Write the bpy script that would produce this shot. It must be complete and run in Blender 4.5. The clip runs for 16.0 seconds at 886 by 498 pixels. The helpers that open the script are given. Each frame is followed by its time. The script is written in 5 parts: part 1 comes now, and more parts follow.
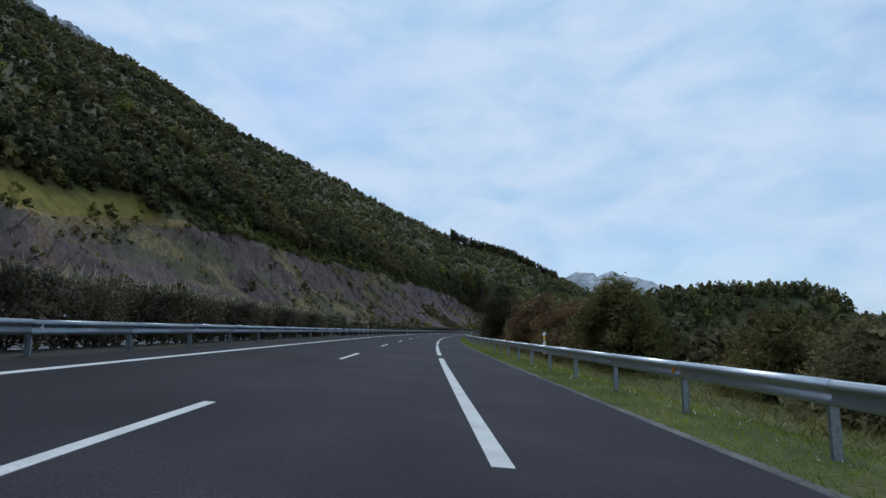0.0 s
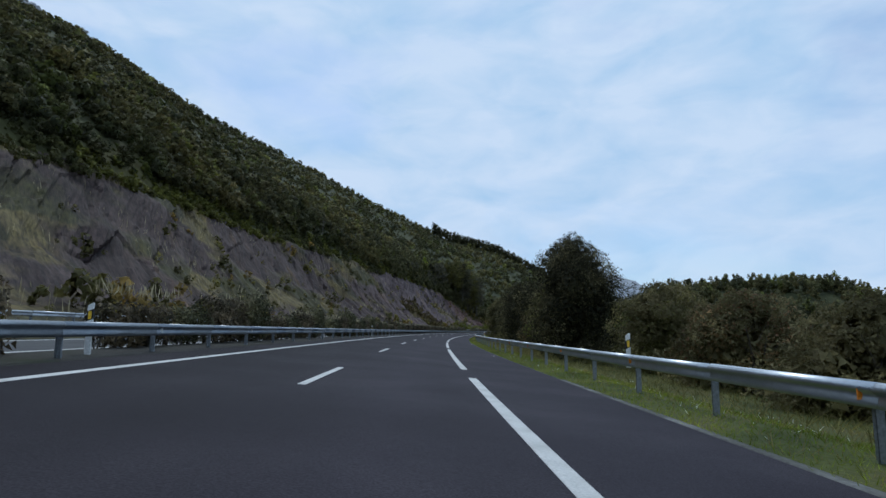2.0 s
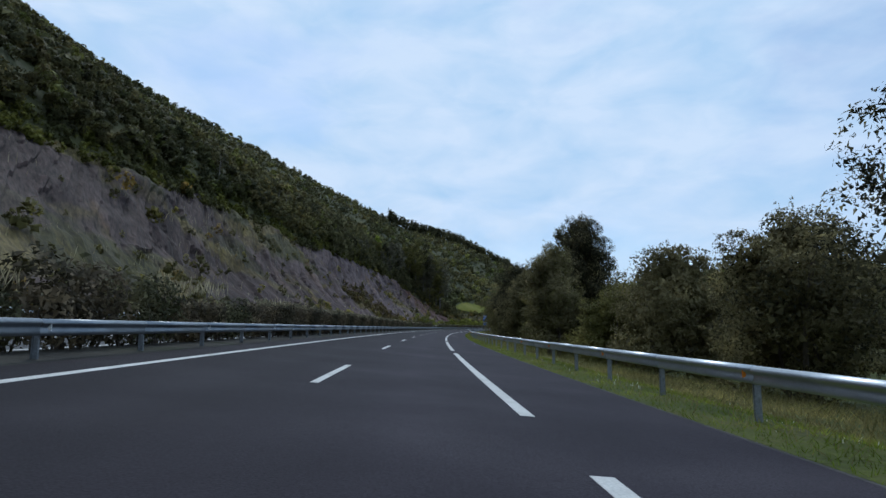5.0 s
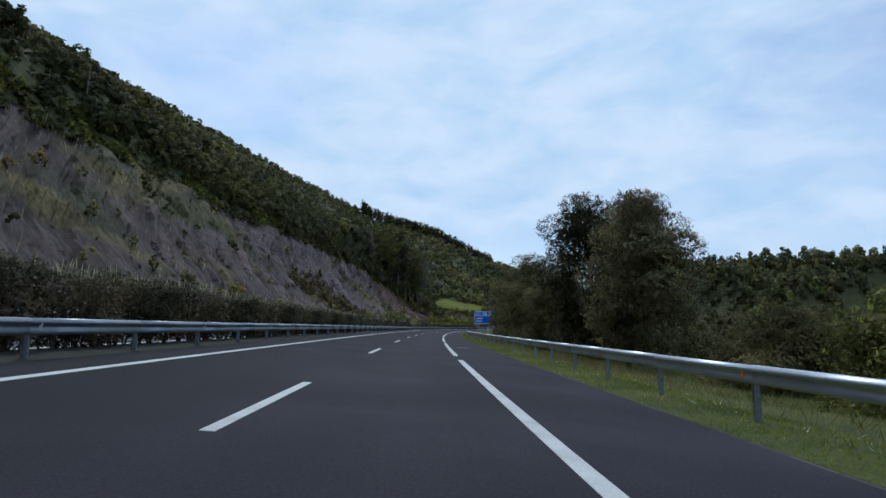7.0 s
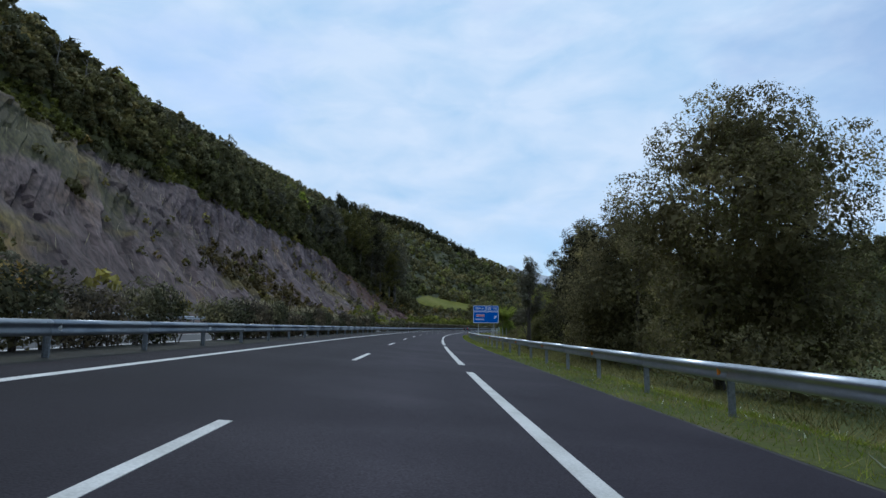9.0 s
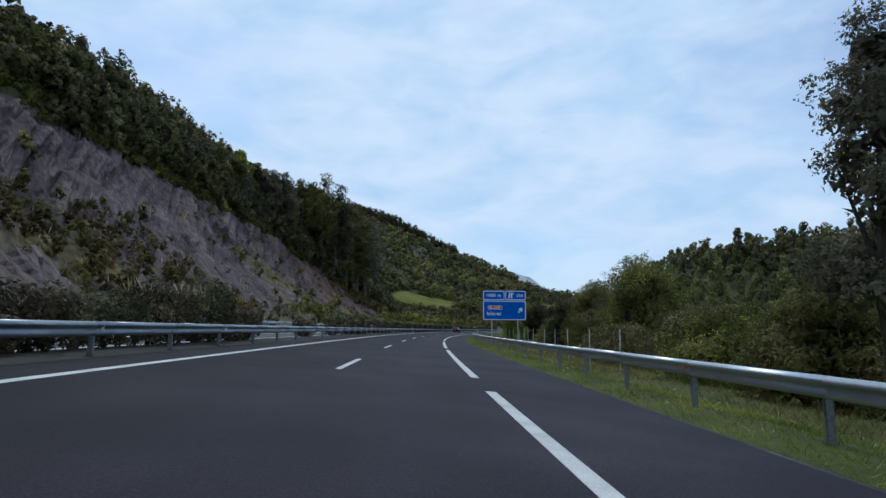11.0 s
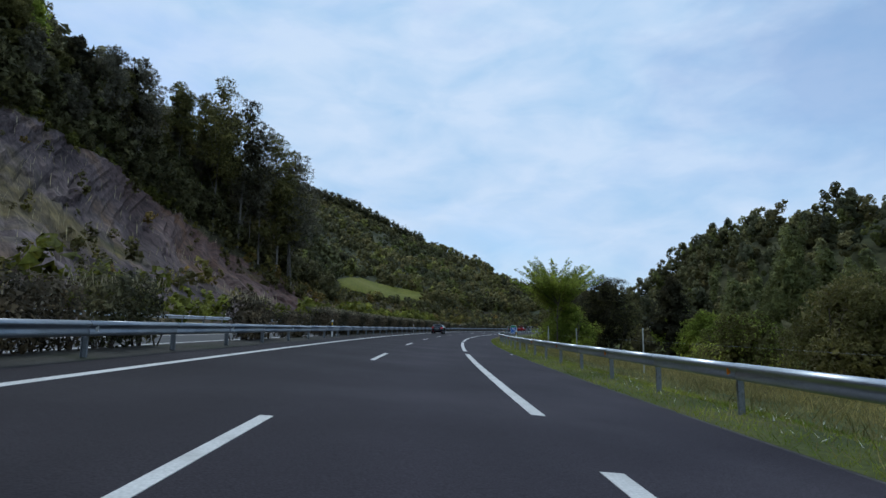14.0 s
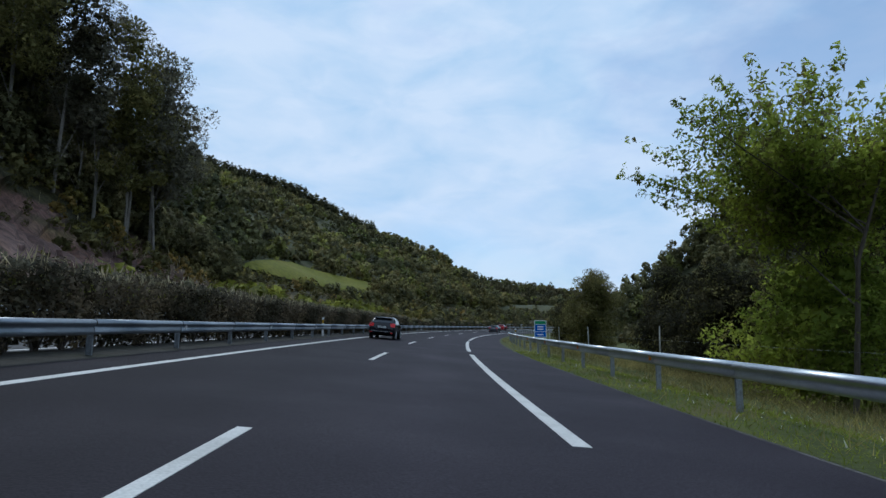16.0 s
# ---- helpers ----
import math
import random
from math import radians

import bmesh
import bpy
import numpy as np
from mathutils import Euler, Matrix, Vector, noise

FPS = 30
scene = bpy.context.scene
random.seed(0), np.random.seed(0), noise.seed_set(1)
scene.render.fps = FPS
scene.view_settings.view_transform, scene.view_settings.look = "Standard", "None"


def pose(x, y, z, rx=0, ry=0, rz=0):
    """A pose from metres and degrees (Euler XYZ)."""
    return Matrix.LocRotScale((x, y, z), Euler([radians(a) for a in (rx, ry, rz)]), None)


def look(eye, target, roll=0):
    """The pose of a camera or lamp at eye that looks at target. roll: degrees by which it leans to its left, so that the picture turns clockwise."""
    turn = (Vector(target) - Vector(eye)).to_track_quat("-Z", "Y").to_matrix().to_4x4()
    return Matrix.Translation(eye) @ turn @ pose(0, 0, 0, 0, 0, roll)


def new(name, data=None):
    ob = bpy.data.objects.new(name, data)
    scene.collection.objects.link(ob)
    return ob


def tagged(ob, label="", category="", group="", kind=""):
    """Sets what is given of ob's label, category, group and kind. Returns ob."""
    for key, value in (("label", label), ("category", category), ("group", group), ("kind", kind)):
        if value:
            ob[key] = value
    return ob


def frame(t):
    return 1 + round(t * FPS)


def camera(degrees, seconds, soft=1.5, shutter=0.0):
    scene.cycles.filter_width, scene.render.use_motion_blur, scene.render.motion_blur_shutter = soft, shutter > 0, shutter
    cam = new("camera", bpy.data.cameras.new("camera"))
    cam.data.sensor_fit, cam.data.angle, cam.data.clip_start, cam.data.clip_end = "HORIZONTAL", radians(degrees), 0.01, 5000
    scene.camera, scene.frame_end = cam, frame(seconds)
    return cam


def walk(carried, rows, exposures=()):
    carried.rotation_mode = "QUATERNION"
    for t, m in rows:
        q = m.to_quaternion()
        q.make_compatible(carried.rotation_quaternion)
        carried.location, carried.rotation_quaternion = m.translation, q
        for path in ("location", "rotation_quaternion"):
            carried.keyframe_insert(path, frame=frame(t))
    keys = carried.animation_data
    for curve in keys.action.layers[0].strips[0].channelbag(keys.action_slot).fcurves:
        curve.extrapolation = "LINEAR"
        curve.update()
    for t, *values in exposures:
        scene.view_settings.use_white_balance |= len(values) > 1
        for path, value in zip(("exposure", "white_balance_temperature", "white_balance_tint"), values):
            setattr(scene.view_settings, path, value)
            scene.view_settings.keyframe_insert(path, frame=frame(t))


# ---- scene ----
cam = camera(74, 16.0)
ROWS = [
    (0, -0.739, -2.435, 1.202, 97.977, -0.303, -2.046),
    (0.5, -0.846, 12.683, 1.213, 98.135, -0.303, -2.642),
    (1, -0.845, 27.725, 1.224, 97.881, -0.303, -3.094),
    (1.5, -0.711, 42.692, 1.235, 97.861, -0.303, -3.332),
    (2, -0.419, 57.583, 1.245, 97.957, -0.303, -3.963),
    (2.5, 0.017, 71.844, 1.253, 97.718, -0.303, -4.673),
    (3, 0.61, 86.028, 1.26, 97.722, -0.303, -5.322),
    (3.5, 1.361, 100.137, 1.267, 97.602, -0.303, -6.065),
    (4, 2.293, 114.168, 1.271, 97.663, -0.303, -6.934),
    (4.5, 3.447, 128.39, 1.272, 97.669, -0.303, -7.655),
    (5, 4.796, 142.53, 1.27, 97.642, -0.303, -8.282),
    (5.5, 6.317, 156.589, 1.268, 97.602, -0.303, -8.839),
    (6, 7.992, 170.568, 1.266, 97.569, -0.303, -9.371),
    (6.5, 9.81, 184.468, 1.264, 97.565, -0.303, -9.944),
    (7, 11.755, 198.292, 1.262, 97.609, -0.303, -10.625),
    (7.5, 13.818, 212.056, 1.261, 97.609, -0.303, -11.202),
    (8, 15.987, 225.747, 1.261, 97.633, -0.303, -11.713),
    (8.5, 18.259, 239.368, 1.26, 97.668, -0.303, -12.17),
    (9, 20.628, 252.922, 1.26, 97.708, -0.303, -12.616),
    (9.5, 23.096, 266.41, 1.259, 97.747, -0.303, -13.092),
    (10, 25.666, 279.832, 1.259, 97.779, -0.303, -13.61),
    (10.5, 28.328, 293.19, 1.26, 97.799, -0.303, -14.18),
    (11, 31.08, 306.478, 1.263, 97.8, -0.303, -14.812),
    (11.5, 33.934, 319.702, 1.268, 97.752, -0.303, -15.505),
    (12, 36.914, 332.859, 1.273, 97.76, -0.303, -16.033),
    (12.5, 40.039, 345.946, 1.276, 97.754, -0.303, -16.537),
    (13, 43.374, 359.123, 1.278, 97.777, -0.303, -17.102),
    (13.5, 46.892, 372.221, 1.278, 97.77, -0.303, -17.738),
    (14, 50.602, 385.234, 1.279, 97.698, -0.303, -18.401),
    (14.5, 54.518, 398.158, 1.279, 97.665, -0.303, -19.11),
    (15, 58.658, 410.985, 1.279, 97.594, -0.303, -20.023),
    (15.5, 62.729, 422.838, 1.28, 97.578, -0.303, -21.422),
    (16, 67.021, 434.589, 1.282, 97.535, -0.303, -22.94),
]
walk(cam, [(t, pose(x, y, z, rx, ry, rz)) for t, x, y, z, rx, ry, rz in ROWS], [(0.0, -0.16, 5470, 5), (2.5, -0.12, 5470, 5), (4.0, -0.05, 5470, 5), (11.0, -0.04, 5470, 5), (13.0, -0.1, 5470, 5), (16.0, -0.07, 5470, 5)])

# ---- world, sun and exposure ----
SUN_UP, SUN_AZ = 55.0, -8.0   # degrees of elevation, and clockwise from +y
world = bpy.data.worlds.new("sky")
scene.world = world
world.use_nodes = True
wn, wl = world.node_tree.nodes, world.node_tree.links
wn.clear()
w_out = wn.new("ShaderNodeOutputWorld")
w_mix = wn.new("ShaderNodeMixShader")
w_sky = wn.new("ShaderNodeBackground")
w_cloud = wn.new("ShaderNodeBackground")
sky = wn.new("ShaderNodeTexSky")
sky.sky_type = "NISHITA"
sky.sun_disc = False
sky.sun_elevation, sky.sun_rotation = radians(SUN_UP), radians(SUN_AZ)
sky.dust_density, sky.ozone_density = 1.0, 1.6
w_sky.inputs["Strength"].default_value = 0.12
wl.new(sky.outputs[0], w_sky.inputs["Color"])
w_tc = wn.new("ShaderNodeTexCoord")
w_map = wn.new("ShaderNodeMapping")
w_map.inputs["Scale"].default_value = (1.0, 1.0, 2.2)
w_map.inputs["Rotation"].default_value = (0.0, radians(8), radians(20))
wl.new(w_tc.outputs["Generated"], w_map.inputs["Vector"])
w_n1 = wn.new("ShaderNodeTexNoise")
w_n1.inputs["Scale"].default_value, w_n1.inputs["Detail"].default_value, w_n1.inputs["Roughness"].default_value = 2.2, 6.0, 0.55
w_n2 = wn.new("ShaderNodeTexNoise")
w_n2.inputs["Scale"].default_value, w_n2.inputs["Detail"].default_value = 8.0, 7.0
w_n2.inputs["Distortion"].default_value = 0.4
wl.new(w_map.outputs[0], w_n1.inputs["Vector"])
wl.new(w_map.outputs[0], w_n2.inputs["Vector"])
w_ramp = wn.new("ShaderNodeValToRGB")
w_ramp.color_ramp.elements[0].position, w_ramp.color_ramp.elements[1].position = 0.3, 0.5
w_ramp.color_ramp.elements[0].color = (0.42, 0.42, 0.42, 1)
w_sep, w_thin, w_sum = wn.new("ShaderNodeSeparateXYZ"), wn.new("ShaderNodeMapRange"), wn.new("ShaderNodeMath")
w_thin.inputs["From Min"].default_value, w_thin.inputs["From Max"].default_value = 0.2, 0.85
w_thin.inputs["To Min"].default_value, w_thin.inputs["To Max"].default_value = 0.0, -0.07
w_sum.operation = "ADD"
wl.new(w_tc.outputs["Generated"], w_sep.inputs[0])
wl.new(w_sep.outputs["X"], w_thin.inputs["Value"])
wl.new(w_n1.outputs["Fac"], w_sum.inputs[0])
wl.new(w_thin.outputs[0], w_sum.inputs[1])
wl.new(w_sum.outputs[0], w_ramp.inputs["Fac"])
w_col = wn.new("ShaderNodeValToRGB")
w_col.color_ramp.elements[0].position, w_col.color_ramp.elements[1].position = 0.28, 0.62
w_col.color_ramp.elements[0].color = (0.52, 0.655, 0.8, 1)
w_col.color_ramp.elements[1].color = (0.725, 0.775, 0.855, 1)
wl.new(w_n2.outputs["Fac"], w_col.inputs["Fac"])
wl.new(w_col.outputs[0], w_cloud.inputs["Color"])
w_cloud.inputs["Strength"].default_value = 1.0
wl.new(w_ramp.outputs["Color"], w_mix.inputs["Fac"])
wl.new(w_sky.outputs[0], w_mix.inputs[1])
wl.new(w_cloud.outputs[0], w_mix.inputs[2])
wl.new(w_mix.outputs[0], w_out.inputs["Surface"])

sun_data = bpy.data.lights.new("sun", "SUN")
sun_data.energy, sun_data.angle, sun_data.color = 1.15, radians(10), (1.0, 0.92, 0.8)
sun = new("sun", sun_data)
sun_dir = Vector((math.sin(radians(SUN_AZ)) * math.cos(radians(SUN_UP)), math.cos(radians(SUN_AZ)) * math.cos(radians(SUN_UP)), math.sin(radians(SUN_UP))))
sun.matrix_world = look(sun_dir * 500, (0, 0, 0))
scene.view_settings.exposure = 0.0


# ---- materials ----
def material(name, colours, scale=1.0, fine=40.0, rough=0.8, bump=0.3, dist=0.02, metal=0.0, stretch=(1, 1, 1), island=0.0, tint="", spec=0.3, thick=0.0, contrast=0.28, detail=4.0, grit=0.5, dip=None):
    """Noise between colours at a large and a fine scale, with relief; island: spread of brightness between loose pieces; tint: a colour attribute to multiply by."""
    m = bpy.data.materials.new(name)
    m.use_nodes = True
    n, l = m.node_tree.nodes, m.node_tree.links
    b = n["Principled BSDF"]
    b.inputs["Roughness"].default_value, b.inputs["Metallic"].default_value = rough, metal
    b.inputs["Specular IOR Level"].default_value = spec
    tc, mp = n.new("ShaderNodeTexCoord"), n.new("ShaderNodeMapping")
    mp.inputs["Scale"].default_value = stretch
    source = tc.outputs["Object"]
    for turn in dip or ():
        rot = n.new("ShaderNodeMapping")
        rot.inputs["Rotation"].default_value = tuple(radians(a) for a in turn)
        l.new(source, rot.inputs["Vector"])
        source = rot.outputs[0]
    l.new(source, mp.inputs["Vector"])
    big, small = n.new("ShaderNodeTexNoise"), n.new("ShaderNodeTexNoise")
    for t, s, d in ((big, scale, 5.0), (small, fine, detail)):
        t.inputs["Scale"].default_value, t.inputs["Detail"].default_value = s, d
        l.new(mp.outputs[0], t.inputs["Vector"])
    small.inputs["Roughness"].default_value = grit
    ramp = n.new("ShaderNodeValToRGB")
    cr = ramp.color_ramp
    k = len(colours)
    while len(cr.elements) < k:
        cr.elements.new(0.5)
    for i, c in enumerate(colours):
        cr.elements[i].position = 0.3 + 0.4 * i / max(1, k - 1)
        cr.elements[i].color = (*c, 1)
    l.new(big.outputs["Fac"], ramp.inputs["Fac"])
    val = n.new("ShaderNodeMapRange")
    val.inputs["From Min"].default_value, val.inputs["From Max"].default_value = 0.3, 0.7
    val.inputs["To Min"].default_value, val.inputs["To Max"].default_value = 1 - contrast, 1 + contrast
    l.new(small.outputs["Fac"], val.inputs["Value"])
    mul = n.new("ShaderNodeVectorMath")
    mul.operation = "SCALE"
    l.new(ramp.outputs["Color"], mul.inputs[0])
    l.new(val.outputs[0], mul.inputs["Scale"])
    last = mul.outputs["Vector"]
    if island:
        g, r2, m2 = n.new("ShaderNodeNewGeometry"), n.new("ShaderNodeMapRange"), n.new("ShaderNodeVectorMath")
        r2.inputs["To Min"].default_value, r2.inputs["To Max"].default_value = 1 - island, 1 + island
        m2.operation = "SCALE"
        l.new(g.outputs["Random Per Island"], r2.inputs["Value"])
        l.new(last, m2.inputs[0])
        l.new(r2.outputs[0], m2.inputs["Scale"])
        last = m2.outputs["Vector"]
    if tint:
        at, m3 = n.new("ShaderNodeAttribute"), n.new("ShaderNodeVectorMath")
        at.attribute_name = tint
        m3.operation = "MULTIPLY"
        l.new(last, m3.inputs[0])
        l.new(at.outputs["Color"], m3.inputs[1])
        last = m3.outputs["Vector"]
    l.new(last, b.inputs["Base Color"])
    if bump:
        bp = n.new("ShaderNodeBump")
        bp.inputs["Strength"].default_value, bp.inputs["Distance"].default_value = bump, dist
        l.new(small.outputs["Fac"], bp.inputs["Height"])
        l.new(bp.outputs[0], b.inputs["Normal"])
    if thick:
        tr, mx = n.new("ShaderNodeBsdfTranslucent"), n.new("ShaderNodeMixShader")
        l.new(last, tr.inputs["Color"])
        mx.inputs["Fac"].default_value = thick
        l.new(b.outputs[0], mx.inputs[1])
        l.new(tr.outputs[0], mx.inputs[2])
        l.new(mx.outputs[0], n["Material Output"].inputs["Surface"])
    return m


M = dict(
    asphalt=material("asphalt", [(0.0192, 0.0162, 0.0216), (0.0256, 0.0219, 0.0283), (0.0375, 0.0325, 0.0395)], 0.3, 45, 0.8, 0.6, 0.008, tint="lane", spec=0.13, contrast=0.42),
    opposite=material("old_asphalt", [(0.05, 0.05, 0.053), (0.075, 0.075, 0.076)], 0.4, 50, 0.8, 0.4, 0.006),
    paint=material("road_paint", [(0.48, 0.47, 0.44), (0.58, 0.57, 0.54), (0.64, 0.63, 0.6)], 1.6, 35, 0.7, 0.3, 0.003, contrast=0.14),
    steel=material("galvanised_steel", [(0.42, 0.45, 0.49), (0.56, 0.59, 0.62)], 0.8, 9, 0.4, 0.03, 0.002, metal=0.92, stretch=(1, 1, 3), contrast=0.07),
    # darker copy of steel: the median rail's shaded face put into its colour
    shade_steel=material("shaded_side_steel", [(0.2, 0.225, 0.255), (0.29, 0.315, 0.345)], 0.8, 9, 0.4, 0.03, 0.002, metal=0.85, stretch=(1, 1, 3), contrast=0.1),
    post_steel=material("post_steel", [(0.2, 0.215, 0.23), (0.3, 0.315, 0.33)], 2.0, 20, 0.55, 0.1, 0.002, metal=0.5),
    rock=material("slate_rock", [(0.06, 0.043, 0.042), (0.095, 0.071, 0.067), (0.135, 0.105, 0.097), (0.15, 0.1, 0.06)], 0.16, 2.0, 0.9, 0.5, 0.2, stretch=(1, 1, 0.16), tint="cover", contrast=0.85, detail=9.0, grit=0.68, dip=((0, 51, 0), (44, 0, 0))),
    forest_floor=material("forest_floor", [(0.03, 0.034, 0.013), (0.048, 0.053, 0.02), (0.075, 0.073, 0.03)], 0.03, 0.5, 0.95, 0.6, 0.5, tint="cover"),
    grass_ground=material("verge_soil", [(0.042, 0.054, 0.011), (0.075, 0.088, 0.016), (0.1, 0.088, 0.03)], 0.5, 8, 0.95, 0.6, 0.05),
    dirt=material("median_dirt", [(0.022, 0.021, 0.018), (0.04, 0.037, 0.03), (0.024, 0.028, 0.013)], 0.5, 9, 0.95, 0.6, 0.04),
    kerb=material("concrete_edge", [(0.06, 0.06, 0.055), (0.11, 0.11, 0.1), (0.2, 0.2, 0.19)], 0.5, 12, 0.9, 0.5, 0.01),
    dust=material("dusty_edge", [(0.03, 0.03, 0.028), (0.055, 0.053, 0.048), (0.1, 0.097, 0.09)], 0.6, 12, 0.9, 0.5, 0.01),
    bark=material("bark", [(0.06, 0.05, 0.04), (0.12, 0.1, 0.08)], 1.2, 14, 0.9, 0.8, 0.03, stretch=(1, 1, 0.3)),
    pale_bark=material("pale_bark", [(0.1, 0.09, 0.076), (0.22, 0.2, 0.17)], 1.2, 10, 0.85, 0.5, 0.02, stretch=(1, 1, 0.3)),
)


def leaf(name, a, b, island=0.3, tint="", thick=0.42):
    if name not in ("bright_leaf", "grass_blade", "straw", "flower", "dry_grass"):
        k = 1.13
        a, b = [(k * c[0], c[1], 1.15 * c[2]) for c in (a, b)]
    # noise from dim to lit colour stands in for shaded and sunlit clumps
    dim = tuple(0.7 * c for c in a)
    lit = (1.55 * b[0], 1.5 * b[1], 1.25 * b[2])
    mids = [tuple(1.22 * c for c in q) for q in (dim, a, b, lit)]
    return material(name, mids, 0.42, 3.0, 0.7, 0, island=island, tint=tint, spec=0.1, thick=thick)


L = dict(
    dark=leaf("dark_leaf", (0.02, 0.023, 0.011), (0.052, 0.054, 0.026), 0.28),
    mid=leaf("mid_leaf", (0.075, 0.083, 0.022), (0.145, 0.15, 0.046), 0.28),
    bright=leaf("bright_leaf", (0.17, 0.215, 0.032), (0.31, 0.35, 0.06), thick=0.55),
    brown=leaf("brown_leaf", (0.11, 0.07, 0.032), (0.16, 0.12, 0.05), 0.5),
    olive=leaf("olive_leaf", (0.086, 0.086, 0.034), (0.165, 0.163, 0.072), 0.28),
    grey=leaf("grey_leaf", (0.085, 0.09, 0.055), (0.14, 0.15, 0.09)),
    hedge=leaf("hedge_leaf", (0.03, 0.031, 0.015), (0.092, 0.084, 0.048), 0.6),
    oleander=leaf("oleander_leaf", (0.036, 0.043, 0.018), (0.11, 0.115, 0.055), 0.6),
    straw=leaf("straw", (0.28, 0.24, 0.14), (0.38, 0.34, 0.22), 0.3),
    grass=leaf("grass_blade", (0.115, 0.155, 0.016), (0.2, 0.23, 0.03), 0.35),
    dry=leaf("dry_grass", (0.18, 0.15, 0.06), (0.26, 0.22, 0.09), 0.4),
    woods=leaf("woods_leaf", (0.05, 0.053, 0.022), (0.083, 0.086, 0.037), 0.14, "tint"),
    flower=leaf("flower", (0.6, 0.6, 0.5), (0.7, 0.7, 0.62), 0.2),
)

# ---- the road's line ----
KNOT_S = [-60, 40, 140, 240, 340, 440, 540, 640]
KNOT_K = [0.0000111, 0.000657, 0.000871, 0.000549, 0.000796, 0.001672, 0.002711, 0.00374]
CROSS = 0.0784                      # superelevation, falling to the right
S_ALL = np.arange(-60, 741, 1.0)
k_all = np.interp(S_ALL, KNOT_S, KNOT_K)
turn_all = np.concatenate([[0], np.cumsum((k_all[1:] + k_all[:-1]) / 2)])
TH = -(turn_all - np.interp(0, S_ALL, turn_all))
hx, hy = -np.sin(TH), np.cos(TH)
X_ALL = np.concatenate([[0], np.cumsum((hx[1:] + hx[:-1]) / 2)])
Y_ALL = np.concatenate([[0], np.cumsum((hy[1:] + hy[:-1]) / 2)])
X_ALL, Y_ALL = X_ALL - np.interp(0, S_ALL, X_ALL), Y_ALL - np.interp(0, S_ALL, Y_ALL)


def head(s):
    """Heading of the road at s, radians from +y."""
    if s < -60:
        return float(TH[0])
    return float(np.interp(s, S_ALL, TH))


def at(s, u, z=None):
    """The place s metres along the right edge line and u metres to its right."""
    th = head(s)
    x, y = float(np.interp(s, S_ALL, X_ALL)), float(np.interp(s, S_ALL, Y_ALL))
    if s < -60:
        x, y = x - math.sin(th) * (s + 60), y + math.cos(th) * (s + 60)
    return Vector((x + u * math.cos(th), y + u * math.sin(th), -CROSS * u if z is None else z))


def right_z(u):
    """Ground level on the right of the road."""
    return float(np.interp(u, [2.9, 3.6, 4.4, 6.0, 9.0, 14.0, 24.0, 60.0], [-0.236, -0.27, -0.27, -0.6, -1.0, -1.5, -2.0, -2.6]))


# ---- mesh helpers ----
def mesh_from(name, verts, faces, mats, smooth=False, uv=None):
    me = bpy.data.meshes.new(name)
    me.from_pydata([tuple(v) for v in verts], [], faces)
    for m in mats:
        me.materials.append(m)
    if smooth:
        me.polygons.foreach_set("use_smooth", [True] * len(me.polygons))
    me.update()
    return me


def part(name, data, mat, parent, label="", matrix=None):
    """A mesh object under a thing; data is a bmesh or a mesh."""
    if isinstance(data, bmesh.types.BMesh):
        me = bpy.data.meshes.new(name)
        data.to_mesh(me)
        data.free()
    else:
        me = data
    if mat and not me.materials:
        me.materials.append(mat)
    ob = new(name, me)
    ob.parent = parent
    if matrix is not None:
        ob.matrix_basis = matrix
    if label:
        ob["label"] = label
    return ob


def empty(name, m, label, category, group="", kind=""):
    ob = new(name)
    ob.empty_display_size = 0.3
    ob.matrix_basis = m
    return tagged(ob, label, category, group, kind)


def box(bm, x0, x1, y0, y1, z0, z1, bevel=0.0):
    vs = [bm.verts.new(p) for p in ((x0, y0, z0), (x1, y0, z0), (x1, y1, z0), (x0, y1, z0), (x0, y0, z1), (x1, y0, z1), (x1, y1, z1), (x0, y1, z1))]
    fs = [bm.faces.new([vs[i] for i in q]) for q in ((3, 2, 1, 0), (4, 5, 6, 7), (0, 1, 5, 4), (1, 2, 6, 5), (2, 3, 7, 6), (3, 0, 4, 7))]
    if bevel:
        es = list({e for f in fs for e in f.edges})
        bmesh.ops.bevel(bm, geom=es, offset=bevel, segments=2, affect="EDGES", profile=0.5)
    return bm


def tube(bm, a, b, r0, r1, sides=7):
    """A tapered limb from a to b."""
    a, b = Vector(a), Vector(b)
    q = (b - a).to_track_quat("Z", "Y")
    rings = []
    for p, r in ((a, r0), (b, r1)):
        rings.append([bm.verts.new(p + q @ Vector((r * math.cos(2 * math.pi * i / sides), r * math.sin(2 * math.pi * i / sides), 0))) for i in range(sides)])
    for i in range(sides):
        bm.faces.new((rings[0][i], rings[0][(i + 1) % sides], rings[1][(i + 1) % sides], rings[1][i]))
    bm.faces.new(list(reversed(rings[0])))
    bm.faces.new(rings[1])


